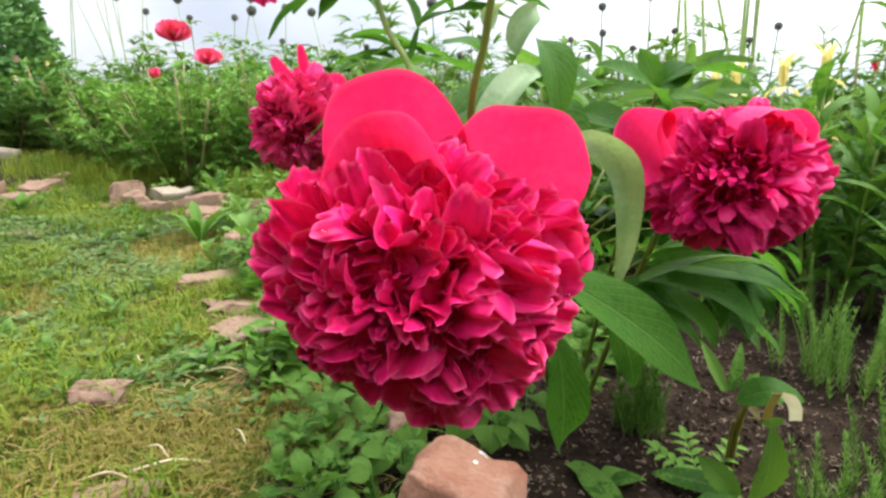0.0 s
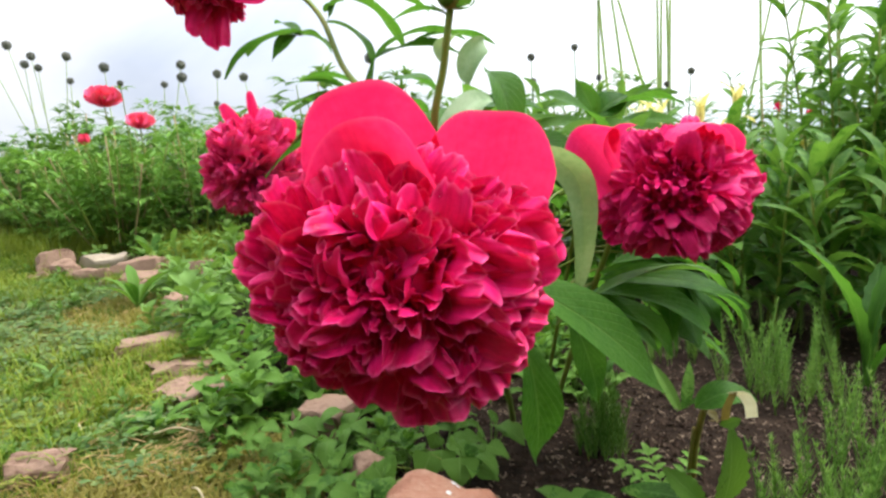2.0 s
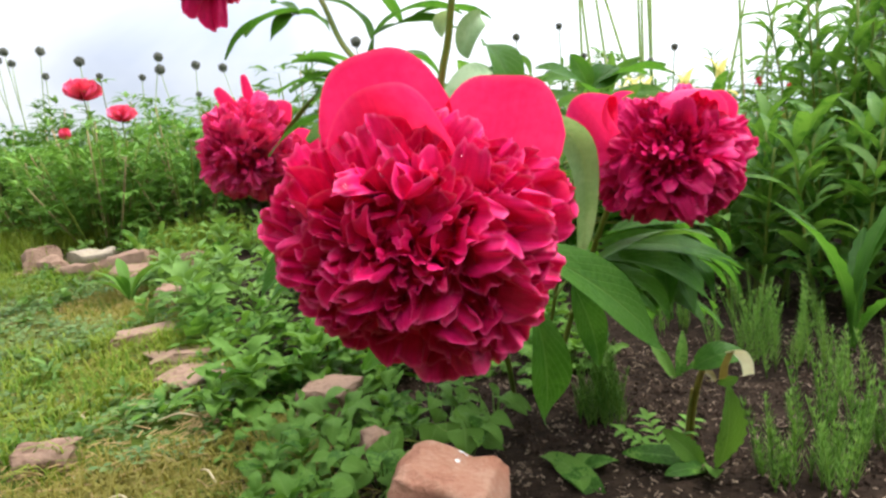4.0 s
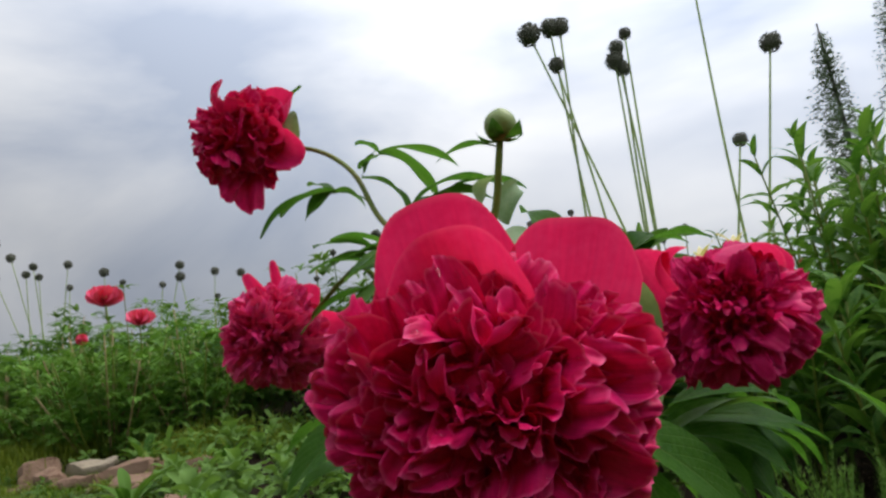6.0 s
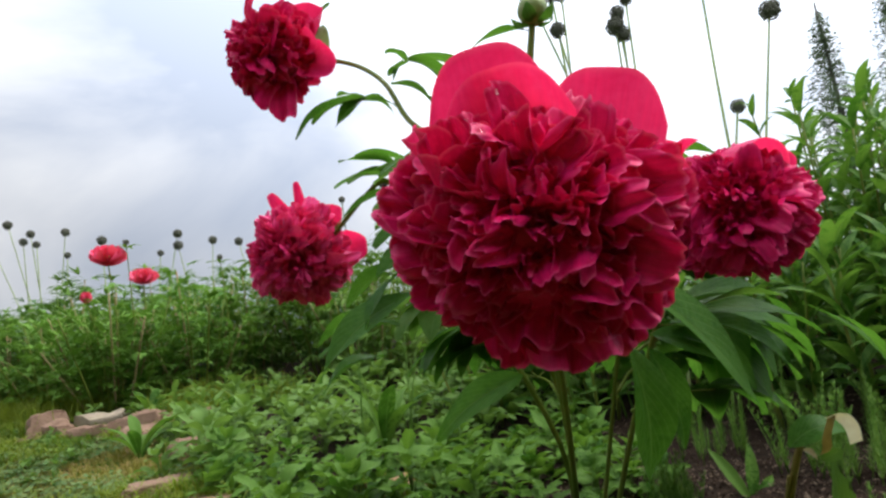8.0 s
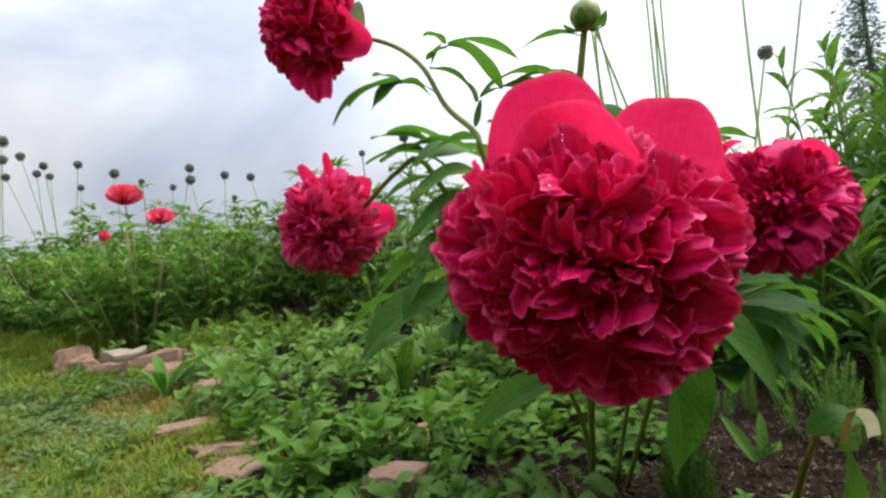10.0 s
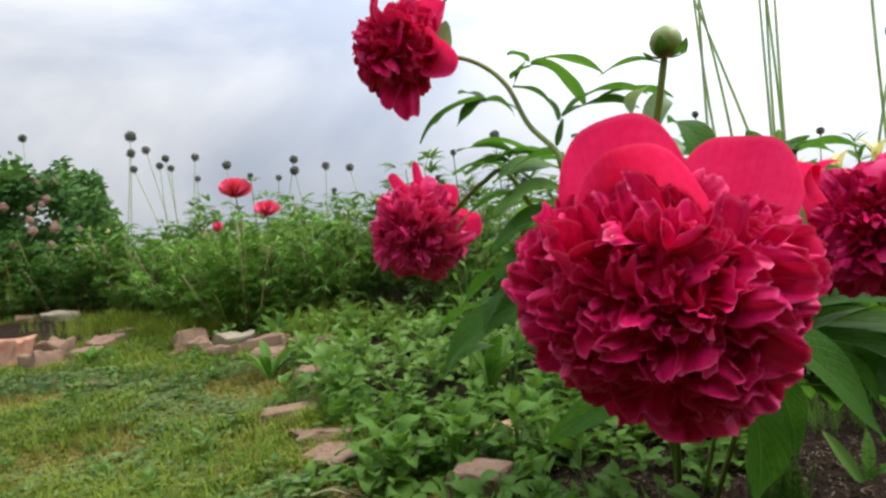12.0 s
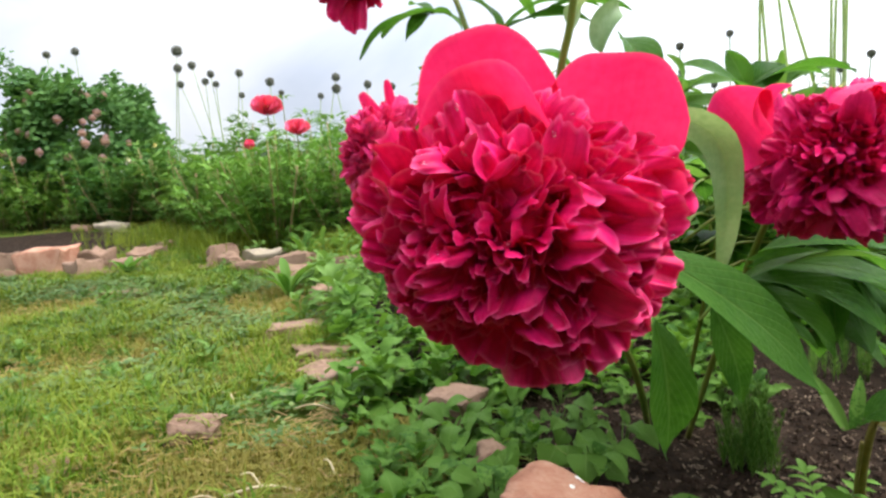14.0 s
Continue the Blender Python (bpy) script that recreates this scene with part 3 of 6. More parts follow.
lichen()
stone((-0.060, 0.800), (0.050, 0.045, 0.050), 5.0, STONE, "reddish stone half hidden under the weeds", 0.4, sunk=0.45, tilt=0.2)
stone((-0.150, 0.985), (0.085, 0.085, 0.050), 2.0, STONE, "flat sandstone half buried among weeds", -0.3, sunk=0.75, rough=0.20, edge=0.05)
stone((-0.13, 1.33), (0.10, 0.07, 0.06), 2.6, BRICK, "small reddish stone among the weeds", 0.3, sunk=-0.05)
stone((-0.68, 1.54), (0.17, 0.12, 0.05), 3.0, STONE, "flat pinkish sandstone flush with the lawn edge", 0.4, sunk=0.12)
stone((-0.46, 1.22), (0.11, 0.13, 0.045), 4.0, STONE, "flat sandstone at the edge of the bed", 0.8, sunk=0.12)
stone((-0.54, 1.36), (0.13, 0.10, 0.04), 4.6, STONE, "flat sandstone at the edge of the bed", 0.2, sunk=0.12)
stone((-0.58, 0.905), (0.085, 0.055, 0.035), 6.0, STONE, "flat grey-pink stone sunk in the lawn", 0.1, group="stones in the lawn", sunk=0.55)
stone((-0.74, 0.77), (0.08, 0.06, 0.03), 7.0, STONE, "flat stone sunk in the lawn", 0.5, group="stones in the lawn", sunk=-0.2)
stone((-0.40, 0.655), (0.10, 0.06, 0.03), 7.7, STONE, "flat stone sunk in the lawn", 0.2, group="stones in the lawn", sunk=-0.05)
stone((-0.75, 1.93), (0.11, 0.08, 0.10), 8.0, STONE, "reddish stone at the bed's edge", 0.3, sunk=-0.05)
stone((-1.33, 2.58), (0.18, 0.11, 0.12), 9.0, PALESTONE, "pale cream stone on the low dry stone edging", 0.2)
for i, (x, y, a, b, c) in enumerate(((-1.55, 2.60, 0.17, 0.11, 0.12), (-1.43, 2.47, 0.16, 0.09, 0.12), (-1.13, 2.44, 0.24, 0.12, 0.13), (-1.26, 2.36, 0.17, 0.10, 0.10), (-1.08, 2.32, 0.16, 0.10, 0.08), (-0.88, 2.40, 0.18, 0.10, 0.09), (-0.98, 2.20, 0.11, 0.08, 0.06), (-1.35, 2.38, 0.09, 0.07, 0.07), (-1.52, 2.44, 0.10, 0.07, 0.06), (-1.20, 2.27, 0.08, 0.06, 0.05), (-0.80, 2.28, 0.09, 0.07, 0.05), (-1.05, 2.52, 0.10, 0.08, 0.08))):
    stone((x, y), (a * 0.74, b * 0.74, c * 0.9), 10.3 + i * 1.37, STONE, "reddish rough stone of the low tumbled stone edging", rng.uniform(-0.6, 0.6), sunk=0.14, rough=0.26, tilt=rng.uniform(-0.5, 0.5), edge=0.11)
# ring of stones round the bare bed beyond the lawn
for i, (x, y, a, b, c) in enumerate(((-2.32, 2.42, 0.30, 0.15, 0.24), (-2.62, 2.48, 0.22, 0.15, 0.19), (-2.07, 2.34, 0.18, 0.14, 0.14), (-2.14, 2.52, 0.14, 0.12, 0.20), (-1.99, 2.50, 0.13, 0.10, 0.11), (-2.86, 2.52, 0.20, 0.16, 0.16), (-3.12, 2.60, 0.22, 0.14, 0.15), (-2.06, 2.72, 0.13, 0.10, 0.13), (-2.20, 2.28, 0.12, 0.10, 0.06), (-2.48, 2.32, 0.13, 0.09, 0.07), (-1.93, 2.36, 0.10, 0.08, 0.06), (-2.12, 2.92, 0.14, 0.10, 0.10), (-2.02, 2.62, 0.08, 0.07, 0.07), (-2.20, 3.10, 0.12, 0.10, 0.09), (-1.96, 2.80, 0.08, 0.07, 0.05), (-2.22, 2.66, 0.10, 0.08, 0.12), (-2.42, 2.60, 0.11, 0.09, 0.14))):
    stone((x, y), (a * 0.85, b * 0.85, c * 0.90), 31.3 + i * 1.71, BRICK if i in (0, 5) else STONE, "reddish rough stone in the ring round a bare bed", rng.uniform(-0.5, 0.5), group="stones round the bare bed", sunk=0.10, rough=0.25, tilt=rng.uniform(-0.45, 0.35), edge=0.12)
stone((-1.56, 2.0), (0.17, 0.10, 0.05), 51.0, STONE, "flat pinkish stone lying in the lawn", 0.2, group="stones in the lawn", sunk=-0.05)
stone((-3.28, 4.02), (0.20, 0.10, 0.10), 52.0, PALESTONE, "pale flat stone at the far rim of the bare bed", 0.1, group="stones round the bare bed")
stone((-3.62, 4.1), (0.16, 0.10, 0.08), 53.0, STONE, "pale flat stone at the far rim of the bare bed", -0.1, group="stones round the bare bed")


def tuft_spots(n, per):
    """Clumps of longer grass in the lawn and round the stones."""
    res = []
    cores = [(x, y) for x, y, z in lawn_spots(n, -2.6, -0.3, 0.45, 3.0, 0.05, 0.9)]
    for (x, y), size in STONES[3:]:
        for k in range(9):
            a = rng.uniform(0, 6.3)
            cores.append((x + 0.6 * size[0] * math.cos(a), y + 0.6 * size[1] * math.sin(a) - 0.01))
    for x, y in cores:
        for _ in range(per):
            a, b = x + rng.gauss(0, 0.012), y + rng.gauss(0, 0.012)
            res.append((a, b, ground_z(a, b) - 0.002))
    return res


blades("grass_tufts", "longer tufts of fresh green grass", "grass", tuft_spots(1800, 16), TUFT, (0.022, 0.080), (0.0009, 0.0022), (0.4, 1.5))


def tall_grass():
    """Thin uncut grass in loose clumps at the foot of the border and between the stones."""
    res = []
    for k in range(190):
        t = rng.random()
        x, y = -0.8 - 1.9 * t + rng.gauss(0, 0.18), 2.72 + 0.75 * t + rng.gauss(0, 0.17)
        for _ in range(26):
            p, q = x + rng.gauss(0, 0.035), y + rng.gauss(0, 0.035)
            res.append((p, q, ground_z(p, q) - 0.004))
    return res


blades("tall_grass", "thin uncut green grass along the foot of the border", "grass", tall_grass(), TUFT, (0.05, 0.17), (0.0009, 0.0020), (0.2, 1.0))

# ---- the crimson peony bush ----
BUSH = V(0.14, 0.78, 0.0)
bush = thing("peony_bush", BUSH, "peony bush with heavy double crimson blooms and one green bud", "peony")


NU, NV = 11, 23


def petal_mesh(length, width, cup, curl, ruffle, seed, notch=0.06, nu=NU, nv=NV, blunt=0.36, lip=0.0, frill=1.0):
    """One spatulate petal, base at the origin, along +Z, hollow towards -Y, its rounded tip ruffled, nicked and at times rolled over."""
    r = random.Random(seed)
    ph, skew = r.uniform(0, 6.3), r.uniform(-0.18, 0.18) * frill
    waves = r.uniform(3.2, 8.0)
    cut = r.uniform(-0.5, 0.5)
    verts, uvs = [], []
    for i in range(nu):
        u = i / (nu - 1)
        for j in range(nv):
            v = 2 * j / (nv - 1) - 1
            half = 0.5 * width * (0.24 + 0.76 * math.sin(math.pi / 2 * min(1, u / 0.80)))
            z = length * u * (1 - blunt * abs(v) ** 3.6 + 0.10 * skew * v)
            z += frill * length * u ** 4 * (0.06 * noise.noise(Vector((v * 1.6, seed * 1.3, 0.5))) + 0.035 * noise.noise(Vector((v * 5.0, seed * 2.1, 4))))
            z += 0.022 * frill * length * u ** 6 * noise.noise(Vector((v * 13, seed * 1.1, 9)))
            z -= notch * length * u ** 5 * math.exp(-((v - cut) / 0.13) ** 2)
            x = half * v * (1 - 0.10 * frill * u * abs(v)) + skew * width * 0.4 * u * u
            y = cup * width * (0.25 - v * v) * (0.35 + 0.65 * u) - curl * length * u ** 2.2
            turn = v * waves + ph + 0.8 * noise.noise(Vector((v * 2, u * 1.2, seed * 0.33)))
            wave = math.sin(turn) + 0.25 * math.sin(2.3 * turn + 1.0)
            soft = noise.noise(Vector((v * 1.3 + seed * 3.7, u * 1.3, seed * 0.71)))
            y += ruffle * width * (0.9 * u ** 1.5 * soft + frill * u ** 1.4 * wave)
            y += lip * length * max(0.0, u - 0.6) ** 2 * 2.6
            y += 0.026 * width * frill * u ** 7 * math.sin(v * 17 + ph * 2 + 1.5 * noise.noise(Vector((v * 3, seed * 0.9, 2))))
            verts.append((x, y, z))
            uvs.append((u, 0.5 + 0.5 * v))
    return mesh_of("petal", verts, grid_faces(nu, nv), uvs)


def place_petal(origin, way, inward, twist, nod=0.0):
    """Local matrix: +Z along way, the hollow side (-Y) towards inward, turned by twist round its length."""
    z = way.normalized()
    y = -(inward - z * inward.dot(z))
    if y.length < 1e-4:
        y = z.orthogonal()
    y.normalize()
    x = y.cross(z)
    m = Matrix((x, y, z)).transposed()
    m = m @ Matrix.Rotation(twist, 3, "Z") @ Matrix.Rotation(nod, 3, "X")
    return Matrix.Translation(origin) @ m.to_4x4()


def bloom(name, centre, axis, radius, count, mat, guard_mat, label, seed, petal=(0.05, 0.034), squash=1.0, spread=112, guards=(), loose=0.0, crest=1.0, depth=1.0, tuck=0.0, skew=0.0):
    """A double bloom: layers of frilled petals that radiate from a core, and broad guard petals behind them."""
    r = random.Random(seed)
    a = Vector(axis).normalized()
    bm = bmesh.new()
    bmesh.ops.create_icosphere(bm, subdivisions=3, radius=radius * 0.62)
    for v in bm.verts:
        v.co += v.co.normalized() * radius * 0.10 * noise.noise(v.co * 60)
    me = bpy.data.meshes.new(name)
    bm.to_mesh(me)
    bm.free()
    me.shade_smooth()
    me.materials.append(mat)
    core = new(name, me)
    core.parent = bush
    core.location = Vector(centre) - BUSH
    tagged(core, label)
    L, W = petal
    heart = [petal_mesh(L * r.uniform(0.8, 1.1), W * r.uniform(0.85, 1.35), r.uniform(0.15, 0.45), r.uniform(-0.05, 0.25), r.uniform(0.13, 0.21), seed * 50 + i, r.choice((0.0, 0.08, 0.14)), lip=r.choice((0.0, 0.2, 0.5))) for i in range(14)]
    middle = [petal_mesh(L * r.uniform(0.9, 1.15), W * r.uniform(1.0, 1.55), r.uniform(0.10, 0.40), r.uniform(-0.05, 0.22), r.uniform(0.10, 0.18), seed * 50 + 20 + i, r.choice((0.0, 0.05, 0.10)), lip=r.choice((0.0, 0.3, 0.6, 0.9))) for i in range(16)]
    outer = [petal_mesh(L * r.uniform(0.95, 1.2), W * r.uniform(1.05, 1.6), r.uniform(-0.05, 0.30), r.uniform(-0.18, 0.10), r.uniform(0.08, 0.15), seed * 50 + 40 + i, r.choice((0.0, 0.05, 0.10)), lip=r.choice((0.0, 0.3, 0.6, -0.3))) for i in range(16)]
    tall = {}
    for me in heart + middle + outer:
        me.materials.append(mat)
        tall[me.name] = max(v.co.z for v in me.vertices)
    up0 = a.orthogonal().normalized()
    up1 = a.cross(up0)
    inner, coarse = Heap(), grid_faces((NU + 1) // 2, (NV + 1) // 2)
    for layer, n, reach in ((0, min(300, count), 1.0), (1, int(count * 1.5), 0.88)):
        for i in range(n):
            c = 1 - (i + 0.5) / n * (1 - math.cos(radians(spread)))
            th = math.acos(max(-1, min(1, c))) + r.uniform(-0.10, 0.10)
            ph = i * 2.39996 + layer + r.uniform(-0.3, 0.3)
            d = a * math.cos(th) + (up0 * math.cos(ph) + up1 * math.sin(ph)) * math.sin(th)
            out = (d - a * d.dot(a))
            out = out.normalized() if out.length > 0.05 else up0
            me = r.choice(heart if th < 0.55 + r.uniform(-0.1, 0.1) else middle if th < 1.15 + r.uniform(-0.15, 0.15) else outer)
            grow = (1.0 if layer == 0 else 0.78) * r.uniform(0.8, 1.25) * (0.75 + 0.35 * min(1, th / 1.2))
            way = (d + out * (0.02 + (0.10 + 0.22 * r.random()) * th * th * 0.7) + 0.55 * noise.noise_vector(d * 2.6 + Vector((seed, 1, 2))) + Vector((r.gauss(0, 1), r.gauss(0, 1), r.gauss(0, 1))) * (0.10 + loose)).normalized()
            tip = Vector((d.x, d.y * depth, d.z * (squash if d.z < 0 else crest))) * radius * reach * (1.06 - 0.33 * r.random() ** 1.25) * (1 + 0.13 * noise.noise(d * 2.8 + Vector((seed * 2, 5, 1))))
            if d.z < 0 and d.y < 0:
                tip *= 1 - 2 * tuck * d.z * d.y
            if d.z < 0:
                tip *= 1 - skew * d.z * d.x
            m = place_petal(tip - way * (0.3 * L + 0.7 * tall[me.name]) * grow * 0.95, way, a + out * 0.15, r.gauss(0, 0.5 if th > 0.5 else 1.2), r.gauss(0, 0.2)) @ Matrix.Scale(grow, 4)
            if layer == 0:
                ob = new("petal", me)
                ob.parent = core
                ob.matrix_basis = m
            else:
                keep = [(a_, b_) for a_ in range(0, NU, 2) for b_ in range(0, NV, 2)]
                inner.add([m @ me.vertices[a_ * NV + b_].co for a_, b_ in keep], coarse, [(a_ / (NU - 1), b_ / (NV - 1)) for a_, b_ in keep])
    me = inner.mesh("inner_petals")
    me.materials.append(mat)
    ob = new("inner_petals", me)
    ob.parent = core
    tagged(ob, kind="stuff")
    for base, tip, width, cup, curl, ruffle, inward, *low in guards:
        base, tip = Vector(base) - Vector(centre), Vector(tip) - Vector(centre)
        seed += 1
        me = petal_mesh((tip - base).length, width, cup, curl, ruffle, seed, 0.0, 15, NV, 0.36 if low else 0.40, 0.0, 1.0 if low else 0.12)
        me.materials.append(mat if low else guard_mat)
        ob = new("guard_petal", me)
        ob.parent = core
        ob.matrix_basis = place_petal(base, tip - base, Vector(inward), 0.0)
    return core


BIG = (0.0210, 0.344, 0.384)
big_bloom = bloom("bloom", BIG, (-0.06, -0.95, 0.22), 0.0868, 260, PETAL, GUARD, "large double crimson peony bloom with two upright scarlet guard petals", 3, (0.046, 0.0235), 0.86, 116,
      guards=[((0.018, 0.378, 0.412), (0.003, 0.340, 0.4945), 0.080, 0.04, 0.02, 0.06, (0, -1, 0.1)),
              ((0.024, 0.356, 0.408), (0.008, 0.324, 0.4740), 0.074, 0.36, 0.08, 0.06, (-0.25, -1, -0.05)),
              ((0.072, 0.385, 0.400), (0.081, 0.346, 0.4770), 0.081, 0.04, 0.02, 0.06, (0, -1, 0.1)),
              ((0.060, 0.360, 0.385), (0.113, 0.330, 0.408), 0.026, 0.2, 0.1, 0.06, (-0.5, -1, 0.2)),
              ((0.004, 0.365, 0.40), (-0.038, 0.358, 0.432), 0.026, 0.2, 0.1, 0.06, (0.5, -1, 0.2)),
              ((0.006, 0.375, 0.39), (-0.052, 0.365, 0.410), 0.036, 0.2, 0.1, 0.10, (0.5, -1, 0.2), "low"),
              ((0.034, 0.340, 0.345), (0.029, 0.330, 0.3015), 0.044, 0.35, 0.05, 0.14, (0, 1, 0.3), "low"),
              ((0.020, 0.342, 0.350), (-0.008, 0.334, 0.323), 0.034, 0.35, 0.05, 0.14, (0, 1, 0.3), "low"),
              ((0.046, 0.342, 0.350), (0.069, 0.334, 0.310), 0.034, 0.35, 0.05, 0.14, (0, 1, 0.3), "low"),
              ((0.030, 0.332, 0.345), (0.018, 0.322, 0.317), 0.030, 0.35, 0.05, 0.14, (0, 1, 0.3), "low"),
              ((0.036, 0.332, 0.345), (0.049, 0.318, 0.306), 0.030, 0.35, 0.05, 0.14, (0, 1, 0.3), "low"),
              ((0.046, 0.345, 0.365), (0.093, 0.335, 0.334), 0.032, 0.35, 0.05, 0.14, (0, 1, 0.3), "low"),
              ((0.016, 0.345, 0.365), (-0.036, 0.335, 0.338), 0.032, 0.35, 0.05, 0.14, (0, 1, 0.3), "low")], crest=0.86, depth=0.94, tuck=0.16, skew=0.22)
RIGHT = (0.272, 0.59, 0.412)
bloom("bloom", RIGHT, (-0.32, -0.92, 0.2), 0.075, 290, PETAL_DEEP, GUARD, "double crimson peony bloom above dark green leaves", 5, (0.037, 0.0180), 0.86, 115,
      guards=[((0.210, 0.570, 0.425), (0.153, 0.515, 0.462), 0.062, 0.30, 0.10, 0.05, (0.5, -1, -0.1)),
              ((0.205, 0.555, 0.450), (0.185, 0.525, 0.468), 0.040, 0.35, 0.35, 0.10, (0.4, -1, 0.1)),
              ((0.275, 0.62, 0.468), (0.283, 0.536, 0.481), 0.080, 0.30, 0.20, 0.04, (0, 0.3, -1)),
              ((0.30, 0.60, 0.405), (0.352, 0.578, 0.428), 0.046, 0.25, 0.10, 0.10, (-0.4, -1, 0.1)),
              ((0.29, 0.61, 0.42), (0.332, 0.575, 0.466), 0.046, 0.25, 0.10, 0.05, (-0.4, -1, 0.1))], crest=0.86)
LEFT = (-0.203, 0.87, 0.458)
bloom("bloom", LEFT, (-0.42, -0.85, -0.12), 0.070, 250, PETAL_ROSE, GUARD, "double crimson peony bloom with loose upper guard petals", 8, (0.034, 0.0175), 1.0, 112,
      guards=[((-0.19, 0.89, 0.48), (-0.200, 0.87, 0.562), 0.016, 0.3, 0.05, 0.15, (0, -1, 0.2)),
              ((-0.20, 0.88, 0.48), (-0.236, 0.86, 0.545), 0.022, 0.3, 0.05, 0.12, (0, -1, 0.2)),
              ((-0.17, 0.89, 0.46), (-0.145, 0.87, 0.522), 0.045, 0.3, 0.1, 0.10, (-0.3, -1, 0)),
              ((-0.17, 0.90, 0.46), (-0.108, 0.89, 0.462), 0.05, 0.3, 0.1, 0.10, (-0.5, -1, 0))])
UPPER = (-0.177, 0.685, 0.664)
bloom("bloom", UPPER, (-0.72, -0.62, -0.15), 0.054, 135, PETAL, GUARD, "loose double crimson peony bloom nodding from an arched stem", 12, (0.034, 0.025), 1.02, 116,
      guards=[((-0.155, 0.672, 0.655), (-0.108, 0.654, 0.627), 0.044, 0.35, 0.12, 0.05, (-0.6, -1, 0.2)),
              ((-0.150, 0.69, 0.67), (-0.118, 0.68, 0.712), 0.046, 0.4, 0.25, 0.05, (-0.6, -1, 0)),
              ((-0.170, 0.675, 0.635), (-0.172, 0.668, 0.578), 0.040, 0.30, 0.1, 0.12, (-0.2, -1, 0), "low"),
              ((-0.180, 0.675, 0.635), (-0.192, 0.662, 0.592), 0.030, 0.30, 0.1, 0.12, (-0.2, -1, 0), "low"),
              ((-0.150, 0.665, 0.670), (-0.124, 0.640, 0.650), 0.032, 0.3, 0.1, 0.1, (-0.7, -1, 0))], loose=0.06)


def drops():
    """Rain drops on the large bloom's petals."""
    h = Heap()
    petals = [o for o in big_bloom.children if o.name.startswith("petal") and o.matrix_basis.translation.y < 0.005]
    bm = bmesh.new()
    bmesh.ops.create_icosphere(bm, subdivisions=2, radius=1.0)
    ball = [v.co.copy() for v in bm.verts]
    tris = [tuple(v.index for v in f.verts) for f in bm.faces]
    bm.free()
    r = random.Random(4)
    for o in (r.choice(petals) for _ in range(240)):
        me = o.data
        v = me.vertices[NV * r.choice((8, 9, 9)) + r.randint(2, NV - 3)]
        p = o.matrix_basis @ v.co + Vector(BIG)
        n = (o.matrix_basis.to_3x3() @ v.normal).normalized()
        if n.y > 0:
            n = -n
        s = r.uniform(0.0006, 0.0019)
        h.add([p + n * s * 0.15 + (q - n * q.dot(n) * 0.5) * s for q in ball], tris)
    me = h.mesh("rain_drops")
    me.materials.append(WATER)
    tagged(new("rain_drops", me), "clear rain drops scattered on the crimson petals", "water", kind="stuff")


drops()


def stem(points, r0, r1, mat=STEM, name="stem"):
    return part(name, Heap().add(*tube(points, r0, r1, 9)).mesh(name), mat, bush)


stem([(0.16, 0.98, -0.01), (0.13, 0.82, 0.14), (0.085, 0.62, 0.28), (0.050, 0.46, 0.36), (0.036, 0.375, 0.39)], 0.0042, 0.004)
stem([(0.160, 0.980, -0.01), (0.130, 0.823, 0.141), (0.085, 0.65, 0.275), (0.02, 0.60, 0.40), (-0.008, 0.575, 0.49), (-0.013, 0.58, 0.513), (-0.037, 0.61, 0.548), (-0.055, 0.63, 0.594), (-0.077, 0.65, 0.623), (-0.104, 0.67, 0.643), (-0.135, 0.68, 0.652)], 0.0034, 0.0024)
stem([(0.161, 0.981, -0.01), (0.131, 0.822, 0.14), (0.083, 0.60, 0.29), (0.048, 0.47, 0.45), (0.057, 0.447, 0.52), (0.063, 0.442, 0.556)], 0.0036, 0.0026)
stem([(0.162, 0.985, -0.01), (0.125, 0.86, 0.16), (0.03, 0.80, 0.36), (-0.03, 0.76, 0.46), (-0.066, 0.75, 0.519), (-0.096, 0.78, 0.512), (-0.125, 0.82, 0.495), (-0.165, 0.87, 0.465)], 0.004, 0.003)
stem([(0.21, 0.98, -0.01), (0.24, 0.86, 0.20), (0.262, 0.74, 0.36), (0.27, 0.66, 0.42), (0.27, 0.61, 0.42)], 0.0042, 0.0034)
stem([(0.20, 1.0, -0.01), (0.225, 0.86, 0.28), (0.235, 0.72, 0.495)], 0.0036, 0.002)


def the_bud():
    bm = bmesh.new()
    bmesh.ops.create_uvsphere(bm, u_segments=20, v_segments=14, radius=0.0118)
    for v in bm.verts:
        v.co.z *= 1.02
        v.co *= 1 + 0.02 * math.sin(3 * math.atan2(v.co.y, v.co.x))
    me = bpy.data.meshes.new("bud")
    bm.to_mesh(me)
    bm.free()
    me.shade_smooth()
    c = V(0.0645, 0.441, 0.566)
    b = new("bud", me)
    me.materials.append(BUD)
    b.parent, b.location = bush, c - BUSH
    tagged(b, "round closed green peony bud with pointed sepals")
    for k in range(5):
        a = k * 1.257 + 0.4
        d = V(math.cos(a), math.sin(a), 0)
        p0, p1 = c + d * 0.003 - V(0, 0, 0.0115), c + d * (0.0135 if k % 2 else 0.018) + V(0, 0, -0.001 + 0.004 * (k % 2))
        me = Heap().add(*leaf(p0, p1, 0.010, arch=-0.22, fold=0.1, nu=7)).mesh("sepal")
        me.materials.append(LEAF)
        s = new("sepal", me)
        s.parent = b
        me.transform(Matrix.Translation(-c))


the_bud()


